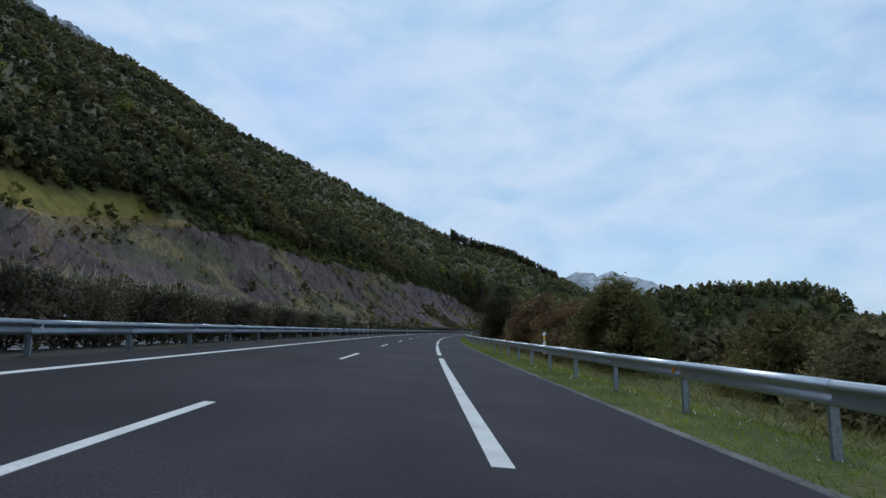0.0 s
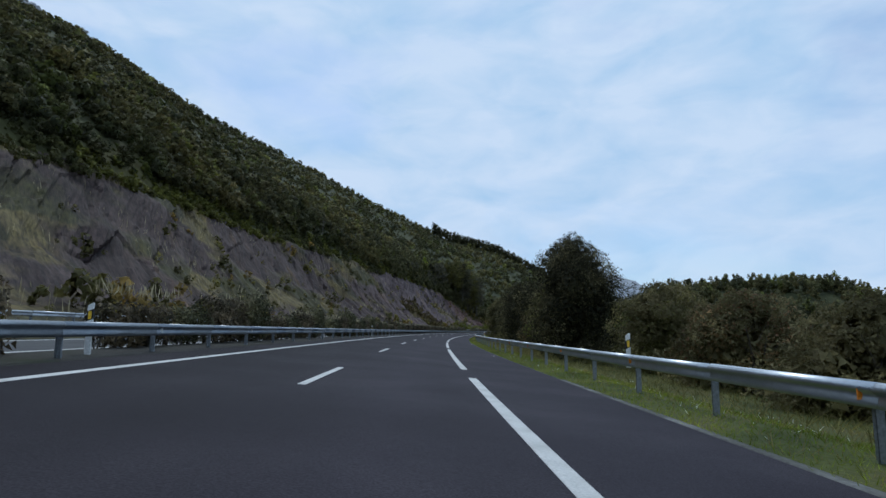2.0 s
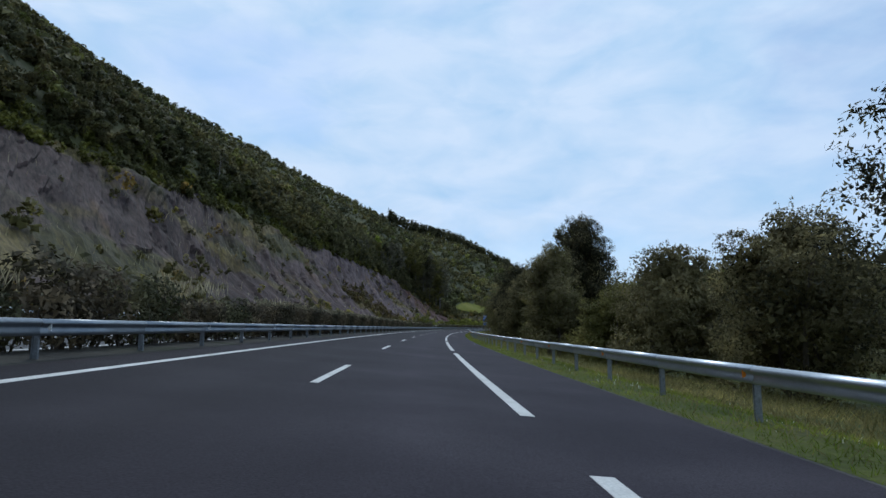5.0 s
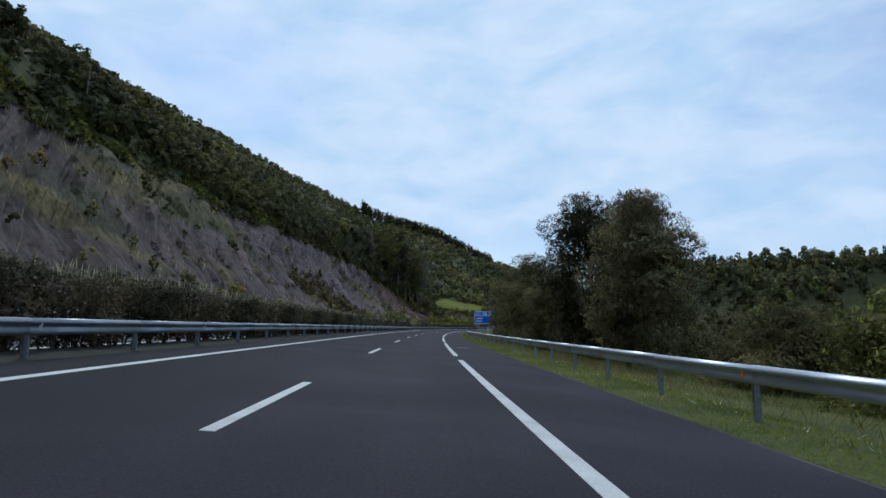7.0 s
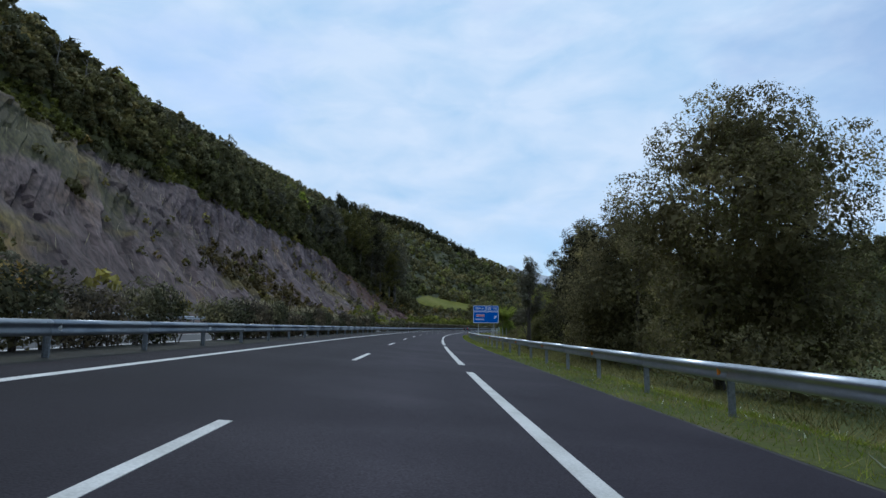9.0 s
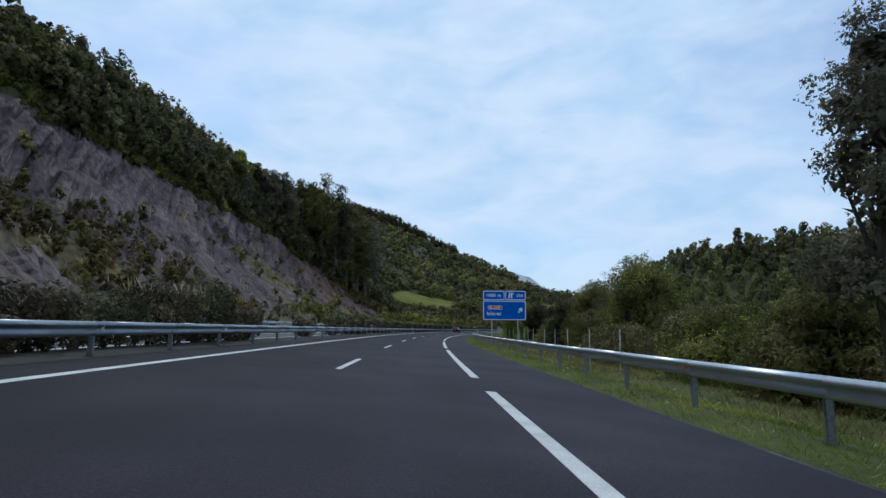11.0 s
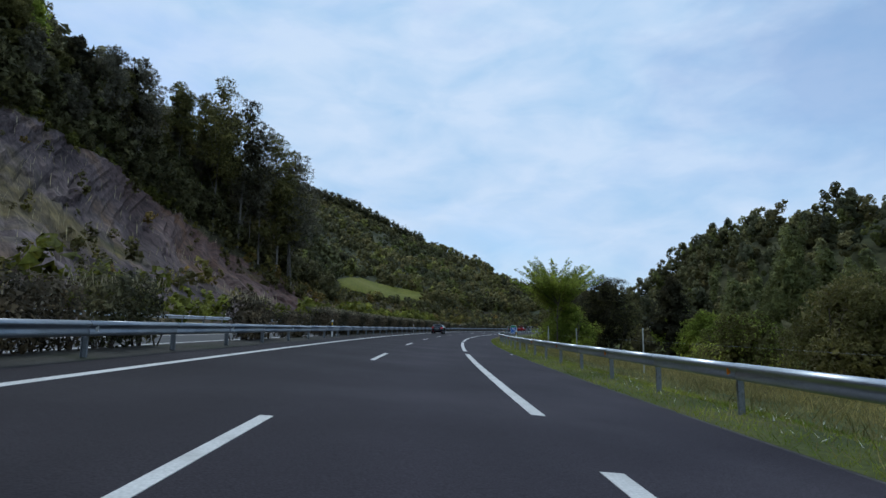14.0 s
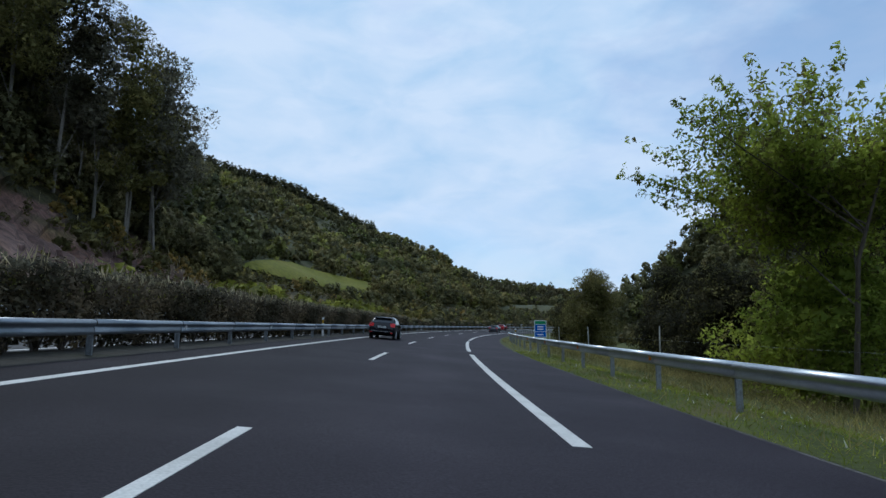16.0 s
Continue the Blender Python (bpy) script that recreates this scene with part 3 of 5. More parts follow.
# ---- woods on the slopes ----
def woods(name, spots, quads, size, label, category, mat, seed, taper=0.4, kind="stuff"):
    """Many crowns in one mesh: spots are (place, width, height, tint)."""
    rng = np.random.default_rng(seed)
    forms = []
    for i in range(7):
        bl = lumps(rng, 1.0, 1.0, 0.1, 9, taper=taper)
        form = leaf_cloud(rng, bl, quads, size, 1.25, 0, 0.6, 0.32)
        out_dir = form[:, :3] - np.array([0, 0, 0.4])
        out_dir /= np.linalg.norm(out_dir, axis=1)[:, None] + 1e-6
        form[:, 3:] = 0.35 * form[:, 3:] + 0.9 * out_dir
        form[:, 3:] /= np.linalg.norm(form[:, 3:], axis=1)[:, None]
        forms.append(form)
    out, cols = [], []
    for i, (p, w, h, tint) in enumerate(spots):
        f = forms[i % 7]
        a = rng.uniform(0, 6.283)
        c, s_ = math.cos(a), math.sin(a)
        nr = np.stack([f[:, 3] * c - f[:, 4] * s_, f[:, 3] * s_ + f[:, 4] * c, f[:, 5]], 1)
        r = np.stack([f[:, 0] * c - f[:, 1] * s_, f[:, 0] * s_ + f[:, 1] * c, f[:, 2]], 1).reshape(-1, 3, 3)
        mid = r.mean(1, keepdims=True)
        q = ((r - mid) * w + mid * np.array([w, w, h])).reshape(-1, 3) + np.array(p)
        out.append(np.concatenate([q, nr], 1))
        cols.append(np.repeat(np.array(tint)[None], len(f), 0))
    me = leaf_mesh(name, np.concatenate(out), mat)
    colour_attr(me, "tint", np.concatenate(cols))
    return tagged(new(name, me), label, category, kind=kind)


def patch_tint(p):
    """Broad patches of drier and lusher growth."""
    k = fbm((p.x * 0.011, p.y * 0.011, 6.0), 4)
    if k > 0.1:
        return np.array([1.3, 1.25, 1.12])
    return np.array([1.0, 1.0, 1.0]) if k > -0.2 else np.array([0.76, 0.82, 0.78])


def wood_tint(rng):
    r = rng.random()
    b = rng.uniform(0.68, 1.25)
    if r < 0.14:
        return np.array([1.3, 1.42, 0.95]) * b
    if r < 0.3:
        return np.array([1.25, 1.15, 1.1]) * b
    if r < 0.5:
        return np.array([0.75, 0.8, 0.95]) * b
    return np.array([1.0, 1.0, 1.0]) * b


def far_tone(s):
    """Lusher growth further along the valley."""
    return float(np.interp(s, [250, 420, 560, 640], [1.0, 1.2, 1.4, 1.4])) * np.array([1.0, 1.04, 0.95])


rng = np.random.default_rng(5)
spots = []
while len(spots) < 8000:
    s = rng.uniform(10, 735)
    v = 0.14 + 0.87 * rng.random() ** 0.8
    if s < 185 and v > 0.85 and rng.random() < 0.75:
        continue
    if 562 < s < 628 and v < 0.15:
        continue
    p = hill_at(s, min(v, 1.0))
    w = 4 + 9 * rng.random() ** 2
    tint = wood_tint(rng)
    hgt = w * rng.uniform(0.55, 0.8)
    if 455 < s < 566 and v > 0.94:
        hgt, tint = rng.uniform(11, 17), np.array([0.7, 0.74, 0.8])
    spots.append((p - Vector((0, 0, 0.6)), w, hgt, tint * patch_tint(p) * far_tone(s)))
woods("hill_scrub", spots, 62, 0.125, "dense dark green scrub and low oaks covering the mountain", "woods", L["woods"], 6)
spots = []
while len(spots) < 4300:
    s = rng.uniform(-40, 700)
    v = 0.003 + 0.15 * rng.random() ** 1.7
    if 564 < s < 626 and 0.002 < v < 0.137:
        continue
    if s < 122 and v < 0.011:
        continue
    p = hill_at(s, v)
    near = max(0.0, 1 - v / 0.08)
    w = 2.4 + 6.6 * rng.random() ** 2
    hgt = w * rng.uniform(0.8, 1.25) if 415 < s < 540 else w * rng.uniform(0.7, 1.1)
    spots.append((p - Vector((0, 0, 0.4)), w, hgt, wood_tint(rng) * patch_tint(p) * far_tone(s), v if s > 90 else 1.0))
for i in range(640):
    s = rng.uniform(396, 548)
    u = -63.5 - 24 * rng.random() + (12 * max(0, (s - 505) / 25) if s > 505 else 0)
    p = at(s, u, cut_z(s, u)) if u > -66 else hill_at(s, (-66 - u) / 700)
    w = rng.uniform(3.5, 8)
    spots.append((p - Vector((0, 0, 0.6)), w, w * rng.uniform(0.9, 1.7), np.array([1.4, 1.45, 1.4]) * rng.uniform(0.7, 1.4), 0.0))
for i in range(230):
    s, v = rng.uniform(-50, 135), 0.0145 + 0.035 * rng.random() ** 1.3
    w = rng.uniform(5, 9)
    spots.append((hill_at(s, v) - Vector((0, 0, 0.6)), w, w * rng.uniform(0.8, 1.15), np.array([0.75, 0.85, 0.8]) * rng.uniform(0.7, 1.2), 0.0))
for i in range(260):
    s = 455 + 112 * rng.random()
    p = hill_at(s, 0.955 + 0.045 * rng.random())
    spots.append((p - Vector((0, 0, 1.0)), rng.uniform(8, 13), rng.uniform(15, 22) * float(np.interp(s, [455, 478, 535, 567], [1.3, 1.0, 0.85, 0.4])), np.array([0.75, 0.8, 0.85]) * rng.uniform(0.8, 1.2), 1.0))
edge_spots = [q for q in spots if q[4] < 0.03]
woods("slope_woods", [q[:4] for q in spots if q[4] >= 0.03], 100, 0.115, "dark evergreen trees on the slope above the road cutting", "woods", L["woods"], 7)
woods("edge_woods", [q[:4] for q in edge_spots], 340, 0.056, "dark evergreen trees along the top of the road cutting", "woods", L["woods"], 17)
spots = []
for i in range(1700):
    s = rng.uniform(60, 640)
    u = -62.5 - 7 * rng.random()
    p = at(s, u, cut_z(s, u)) if u > -66 else hill_at(s, (-66 - u) / 600)
    if (s < 135 or 556 < s < 634) and rng.random() < 0.85:
        continue
    w = rng.uniform(1.5, 3.6)
    k = noise.noise((s * 0.06, 0.2, 5))
    c = np.array([1.55, 1.7, 0.8]) if k > -0.1 else np.array([1.0, 1.1, 0.9])
    spots.append((p - Vector((0, 0, 0.5)), w, w * rng.uniform(0.5, 1.0), c * rng.uniform(0.7, 1.2)))
woods("crest_scrub", spots, 64, 0.13, "low scrub and dry bushes along the top of the cutting", "scrub", L["woods"], 14)
spots = []
for i in range(2900):
    s = rng.uniform(-30, 640) if i < 1300 else rng.uniform(430, 570) if i < 1600 else rng.uniform(505, 660)
    u = -29 - 36 * rng.random() if rng.random() < 0.6 else -26 - 7 * rng.random()
    if fbm((s * 0.03, u * 0.06, 9.0), 4) < -0.05 and s < 505 and rng.random() < 0.8:
        continue
    w = rng.uniform(0.8, 2.6) if rng.random() < 0.85 else rng.uniform(2.5, 5.0)
    t = rng.choice(3, p=[0.62, 0.25, 0.13])
    if 430 < s < 570 and u > -34:
        spots.append((at(s, u, cut_z(s, u) - 0.1), w * 1.3, w, np.array([1.9, 2.2, 0.8]) * rng.uniform(0.7, 1.2)))
        continue
    spots.append((at(s, u, cut_z(s, u) - 0.1), w, w * rng.uniform(0.6, 1.1), [np.array([1.3, 1.3, 1.0]), np.array([2.2, 2.1, 1.2]), np.array([2.6, 2.0, 1.2])][t] * rng.uniform(0.7, 1.2)))
for i in range(420):
    s, u = rng.uniform(600, 738), -27 - 39 * rng.random()
    w = rng.uniform(2.5, 5.5)
    spots.append((at(s, u, cut_z(s, u) - 0.5), w, w * rng.uniform(0.7, 1.1), wood_tint(rng) * far_tone(s)))
for i in range(300):
    s, u = rng.uniform(366, 404), -27 - 25 * rng.random() ** 1.2
    w = rng.uniform(1.2, 3.2)
    spots.append((at(s, u, cut_z(s, u) - 0.3), w, w * rng.uniform(0.6, 1.0), np.array([1.35, 1.15, 0.95]) * rng.uniform(0.5, 1.3)))
woods("ledge_scrub", spots, 70, 0.115, "yellowish and green scrub on the rock ledges", "scrub", L["woods"], 8)

def dry_stalks(count, seed):
    """Thin pale stalks standing on the rock."""
    r = np.random.default_rng(seed)
    q = []
    while len(q) < count:
        s, u = r.uniform(20, 540), -27 - 38 * r.random()
        if noise.noise((s * 0.05, u * 0.09, 2.5)) < r.uniform(-0.35, 0.35):
            continue
        p = at(s, u, cut_z(s, u) - 0.3)
        tall, wide = r.uniform(0.6, 2.2), r.uniform(0.02, 0.06)
        a = r.uniform(0, 6.283)
        side = np.array([math.cos(a), math.sin(a), 0]) * wide
        foot = np.array(p)
        top = foot + np.array([r.normal() * 0.18, r.normal() * 0.18, 1.0]) * tall
        mid = 0.5 * foot + 0.5 * top + r.normal(size=3) * 0.05
        q.append(np.stack([foot, mid + side, top, mid - side]))
    me = leaf_mesh("dry_stalks", np.concatenate(q), L["straw"], 4)
    return tagged(new("dry_stalks", me), "thin pale dead stalks growing on the rock", "dry plants", kind="stuff")


dry_stalks(2600, 61)

# green pasture on the far slope
vs, fs = [], []
ms = [568 + 2.5 * i for i in range(23)]
mv = [0.004 + 0.0065 * i for i in range(21)]
for s in ms:
    for v in mv:
        p = hill_at(s, v)
        p.z += 0.8
        vs.append(p)
k = len(mv)
fs = [(i * k + j + 1, i * k + j, (i + 1) * k + j, (i + 1) * k + j + 1) for i in range(len(ms) - 1) for j in range(k - 1)]
M["pasture"] = material("pasture", [(0.088, 0.096, 0.006), (0.122, 0.126, 0.009), (0.155, 0.142, 0.018)], 0.06, 0.9, 0.95, 0.4, 0.1)
tagged(new("pasture", mesh_from("pasture", vs, fs, [M["pasture"]], True)), "bright green mown pasture on the slope", "meadow", kind="structure")


# ---- far hills on the right and grey mountain ----
def far_ridge(name, pts, depth, mat, label, seed, rough=6.0):
    vs, fs = [], []
    n = 60
    for i in range(n + 1):
        f = i / n * (len(pts) - 1)
        j = min(int(f), len(pts) - 2)
        p = Vector(pts[j]).lerp(Vector(pts[j + 1]), f - j)
        top = p.z + rough * fbm((f * 2.2, seed, 0.3), 5)
        d = Vector((p.x, p.y - 200, 0)).normalized()
        for g, hgt in ((-1.0, -3), (-0.7, 0.3 * top), (-0.35, 0.72 * top), (0, top), (0.5, 0.4 * top), (1.0, -3)):
            q = p + d * depth * g
            vs.append((q.x, q.y, hgt + (0 if g in (-1, 1, 0) else rough * 0.8 * noise.noise((f * 3, g * 2, seed)))))
    for i in range(n):
        for j in range(5):
            fs.append((i * 6 + j, i * 6 + j + 1, (i + 1) * 6 + j + 1, (i + 1) * 6 + j))
    return tagged(new(name, mesh_from(name, vs, fs, [mat], True)), label, "hill", kind="structure")


M["far_rock"] = material("far_mountain", [(0.25, 0.27, 0.3), (0.36, 0.38, 0.41), (0.16, 0.19, 0.2)], 0.004, 0.03, 0.95, 0.5, 8.0)
far_ridge("mountain_far", [(560, 3420, 120), (700, 3420, 250), (790, 3409, 308), (925, 3373, 350), (1010, 3350, 330), (1092, 3323, 352), (1290, 3251, 278), (1500, 3200, 150), (1700, 3150, 60)], 500, M["far_rock"], "pale grey limestone mountain on the horizon", 3.0, 22)
HILL_R = [(250, 930, 36), (306, 844, 28), (427, 790, 16), (562, 701, 16), (700, 600, 24), (800, 420, 36), (820, 200, 34), (800, 0, 30)]
far_ridge("hill_right", HILL_R, 160, M["forest_floor"], "low wooded hill beyond the lowland", 5.0, 5)
spots = []
for i in range(2600):
    f = rng.random() * (len(HILL_R) - 1)
    j = min(int(f), len(HILL_R) - 2)
    p = Vector(HILL_R[j]).lerp(Vector(HILL_R[j + 1]), f - j)
    d = Vector((p.x, p.y - 200, 0)).normalized()
    g = -rng.random() ** 1.4
    q = p + d * 160 * g
    q.z = float(np.interp(g, [-1, -0.7, -0.35, 0], [-3, 0.3 * p.z, 0.72 * p.z, p.z])) + 1
    w = rng.uniform(5, 10)
    spots.append((q, w, w * rng.uniform(0.6, 1.1), wood_tint(rng)))
woods("far_woods", spots, 50, 0.14, "far belt of mixed woodland on the low hills", "woods", L["woods"], 9)
spots = []
while len(spots) < 900:
    s = rng.uniform(20, 700)
    u = 24 + 120 * rng.random() ** 1.3
    if s > 430 and u > 130:
        continue
    w = rng.uniform(3.5, 7)
    spots.append((at(s, u, -2.4), w, w * rng.uniform(0.5, 0.9), wood_tint(rng) * 1.25))
woods("lowland_scrub", spots, 120, 0.1, "lowland thicket of willows and scrub behind the road", "woods", L["woods"], 10)
spots = []
for i in range(34):
    s, u = rng.uniform(440, 545), rng.uniform(47, 78)
    w = rng.uniform(6, 9)
    spots.append((at(s, u, -2.6), w, rng.uniform(14, 22), np.array([1.4, 1.65, 1.2]) * rng.uniform(0.8, 1.2)))
woods("poplar_stand", spots, 1000, 0.05, "stand of tall green poplars beyond the fence", "woods", L["woods"], 12)

# wooded knoll ahead on the right
KX, KY = 272.0, 515.0


def knoll_z(x, y):
    d = math.hypot(x - KX, (y - KY) * 0.8)
    t = min(1.0, max(0.0, (120 - d) / 62))
    return -2.8 + 34 * t * t * (3 - 2 * t)


vs, fs = [], []
for i in range(41):
    for j in range(41):
        x, y = KX - 130 + 6.5 * i, KY - 160 + 8 * j
        vs.append((x, y, knoll_z(x, y) + 1.2 * noise.noise((x * 0.05, y * 0.05, 0))))
for i in range(40):
    for j in range(40):
        a = i * 41 + j
        fs.append((a, a + 41, a + 42, a + 1))
knoll_me = mesh_from("knoll", vs, fs, [M["forest_floor"]], True)
colour_attr(knoll_me, "cover", np.ones((len(vs), 3)))
tagged(new("knoll", knoll_me), "rounded wooded knoll inside the bend", "hill", kind="structure")
spots = []
while len(spots) < 850:
    x, y = rng.uniform(KX - 115, KX + 50), rng.uniform(KY - 140, KY + 60)
    z = knoll_z(x, y)
    if z < -1:
        continue
    w = rng.uniform(6, 11)
    spots.append((Vector((x, y, z - 0.5)), w, w * rng.uniform(0.9, 1.4), wood_tint(rng) * np.array([1.45, 1.55, 1.4])))
woods("knoll_woods", spots, 400, 0.062, "dark mixed trees covering the knoll", "woods", L["woods"], 13)

# slip road beyond the fence
def slip_z(s):
    return float(np.interp(s, [380, 455, 520, 600], [-1.6, -1.0, 1.0, 2.2]))


slip_s = [400 + 4 * i for i in range(46)]
bank_me = ribbon("bank", slip_s, [27, 29, 31.5, 34.6, 41.4, 46], lambda s, u: slip_z(s) - 0.03 if 34 < u < 42 else -2.7 if u in (27, 46) else -2.6 + (slip_z(s) + 2.57) * (u - 27) / 7.6, M["grass_ground"])
tagged(new("bank", bank_me), "grassy embankment carrying the slip road", "embankment", kind="structure")
slip_me = ribbon("slip_road", slip_s, [34.9, 38, 41.2], lambda s, u: slip_z(s), M["opposite"])
slip_road = tagged(new("slip_road", slip_me), "grey asphalt slip road on a low bank", "road", kind="structure")

# ---- guardrails ----
def rail_profile():
    pts = [(0.0, 0.0), (0.02, 0.006), (0.04, 0.03), (0.045, 0.055), (0.04, 0.085), (0.03, 0.12), (0.024, 0.145), (0.032, 0.172), (0.07, 0.195), (0.088, 0.215), (0.09, 0.235), (0.08, 0.262), (0.05, 0.297), (0.0, 0.31)]
    return pts


def beam_mesh(length, mat):
    pr = rail_profile()
    back = [(x - 0.006, z) for x, z in reversed(pr)]
    ring = pr + back
    vs = [(-x, y, z) for y in (0, length) for x, z in ring]
    n = len(ring)
    fs = [(i, (i + 1) % n, n + (i + 1) % n, n + i) for i in range(n)]
    fs += [tuple(range(n - 1, -1, -1)), tuple(range(n, 2 * n))]
    me = mesh_from("beam", vs, fs, [mat], True)
    return me


def post_mesh(height):
    bm = bmesh.new()
    box(bm, -0.06, 0.06, -0.004, 0.004, -0.6, height)
    box(bm, -0.06, -0.052, -0.004, 0.05, -0.6, height)
    box(bm, 0.052, 0.06, -0.004, 0.05, -0.6, height)
    box(bm, -0.1, -0.055, -0.03, 0.06, height - 0.26, height - 0.08)
    me = bpy.data.meshes.new("post")
    bm.to_mesh(me)
    bm.free()
    me.materials.append(M["post_steel"])
    return me


M["orange"] = material("orange_reflector", [(0.75, 0.22, 0.02), (0.85, 0.3, 0.03)], 3, 30, 0.35, 0)
M["white_plastic"] = material("white_plastic", [(0.7, 0.7, 0.68), (0.78, 0.78, 0.76)], 2, 20, 0.5, 0.05, 0.002)
M["black_plastic"] = material("black_plastic", [(0.02, 0.02, 0.02), (0.03, 0.03, 0.03)], 2, 20, 0.5, 0)
M["yellow"] = material("yellow_reflector", [(0.8, 0.5, 0.03), (0.85, 0.56, 0.05)], 3, 30, 0.4, 0)
M["bolt"] = material("bolt_head", [(0.05, 0.05, 0.055), (0.09, 0.09, 0.095)], 3, 30, 0.5, 0, metal=0.6)


def reflector_mesh(mat):
    bm = bmesh.new()
    vs = [bm.verts.new(p) for p in ((-0.09, 0, -0.07), (-0.005, 0, -0.05), (-0.005, 0, 0.05), (-0.09, 0, 0.07), (-0.09, 0.012, -0.07), (-0.005, 0.012, -0.05), (-0.005, 0.012, 0.05), (-0.09, 0.012, 0.07))]
    for q in ((0, 1, 2, 3), (7, 6, 5, 4), (0, 4, 5, 1), (1, 5, 6, 2), (2, 6, 7, 3), (3, 7, 4, 0)):
        bm.faces.new([vs[i] for i in q])
    me = bpy.data.meshes.new("reflector")
    bm.to_mesh(me)
    bm.free()
    me.materials.append(mat)
    return me


BOLT = bmesh.new()
box(BOLT, -0.088, -0.075, -0.012, 0.012, 0.222, 0.246)
bolt_me = bpy.data.meshes.new("bolt")
BOLT.to_mesh(bolt_me)
BOLT.free()
bolt_me.materials.append(M["bolt"])


def guardrail(u, ground_z, top, flip, label, s0, s1, phase, reflector, ref_phase, rise=None, steel="steel"):
    thing = empty("guardrail", Matrix.Identity(4), label, "guardrail", "motorway guardrails", "structure")
    bm_, pm, rm = beam_mesh(4.02, M[steel]), post_mesh(top - ground_z - 0.04), reflector_mesh(reflector)
    s = s0 + phase
    base0, top0 = ground_z, top
    while s < s1:
        if rise:
            ground_z, top = base0 + rise(s), top0 + rise(s)
        a, b = at(s, u, top - 0.31), at(s + 4, u, top - 0.31)
        if rise:
            b.z += rise(s + 4) - rise(s)
        th = math.atan2(-(b.x - a.x), b.y - a.y)
        jog = 0.012 * noise.noise((s * 0.2, u, 0.4))
        m = Matrix.Translation(a + Vector((0, 0, jog))) @ Matrix.Rotation(th, 4, "Z")
        if flip:
            m = Matrix.Translation(b + Vector((0, 0, jog))) @ Matrix.Rotation(th + math.pi, 4, "Z")
        part("beam", bm_, None, thing, matrix=m)
        off = 0.13 if not flip else -0.13
        p = at(s + 0.2, u + off, ground_z)
        part("post", pm, None, thing, matrix=Matrix.Translation(p) @ Matrix.Rotation(th + (math.pi if flip else 0), 4, "Z"))
        if int(round((s - ref_phase) / 4)) % 2 == 0:
            q = at(s + 0.25, u, top - 0.155)
            part("reflector", rm, None, thing, matrix=Matrix.Translation(q) @ Matrix.Rotation(th + (math.pi if flip else 0), 4, "Z"))
        if -4 < s < 470:
            for yy in (0.05, 0.2):
                part("bolt", bolt_me, None, thing, matrix=m @ Matrix.Translation((0, yy, 0)))
        s += 4
    return thing


guardrail(4.0, -0.27, 0.68, False, "galvanised steel crash barrier along the shoulder with orange reflectors", -40, 716, 0.33, M["orange"], 0.33)
guardrail(-8.4, 0.64, 1.4, True, "steel crash barrier along the median hedge, its shaded side painted darker", -40, 716, 1.4, M["white_plastic"], 1.4, steel="shade_steel")
guardrail(-24.3, 1.0, 2.3, True, "steel crash barrier beyond the opposite carriageway", 20, 660, 0.0, M["white_plastic"], 0.0)

guardrail(34.8, 0.0, 0.85, False, "steel crash barrier along the raised slip road", 404, 576, 0.0, M["white_plastic"], 0.0, slip_z)


# ---- marker posts ----
def marker_post(s, u, base, height):
    bm = bmesh.new()
    thing = empty("marker_post", Matrix.Translation(at(s, u, base)) @ Matrix.Rotation(head(s), 4, "Z"), "white plastic marker post with black band and amber reflector", "marker post", "roadside marker posts")
    vs = []
    for z, cut in ((0, 0), (height, 1)):
        for x, y in ((-0.06, -0.045), (0.06, -0.045), (0.04, 0.045), (-0.04, 0.045)):
            vs.append(bm.verts.new((x, y, z + (0.06 if cut and x > 0 else 0))))
    for q in ((3, 2, 1, 0), (4, 5, 6, 7), (0, 1, 5, 4), (1, 2, 6, 5), (2, 3, 7, 6), (3, 0, 4, 7)):
        bm.faces.new([vs[i] for i in q])
    part("body", bm, M["white_plastic"], thing)
    bm = bmesh.new()
    v = [bm.verts.new(p) for p in ((-0.063, -0.048, height - 0.36), (0.063, -0.048, height - 0.3), (0.063, -0.048, height - 0.08), (-0.063, -0.048, height - 0.14), (-0.063, 0.02, height - 0.36), (0.063, 0.02, height - 0.3), (0.063, 0.02, height - 0.08), (-0.063, 0.02, height - 0.14))]
    for q in ((0, 1, 2, 3), (7, 6, 5, 4), (0, 4, 5, 1), (1, 5, 6, 2), (2, 6, 7, 3), (3, 7, 4, 0)):
        bm.faces.new([v[i] for i in q])
    part("band", bm, M["black_plastic"], thing)
    bm = bmesh.new()
    if u > 0:
        arm = bmesh.new()
        part("bracket", box(arm, -0.13, 0.05, 0.045, 0.075, 0.06, 0.2, 0.004), M["post_steel"], thing)
    part("amber_reflector", box(bm, -0.035, 0.035, -0.056, -0.047, height - 0.31, height - 0.13), M["yellow"], thing)


for s in (22.0, 73.5, 125.6, 436.2, 495.4):
    marker_post(s, 4.2, 0.3, 0.85)
for s in (71, 126, 379.3, 429, 477):
    marker_post(s, -8.75, 0.66, 1.12)


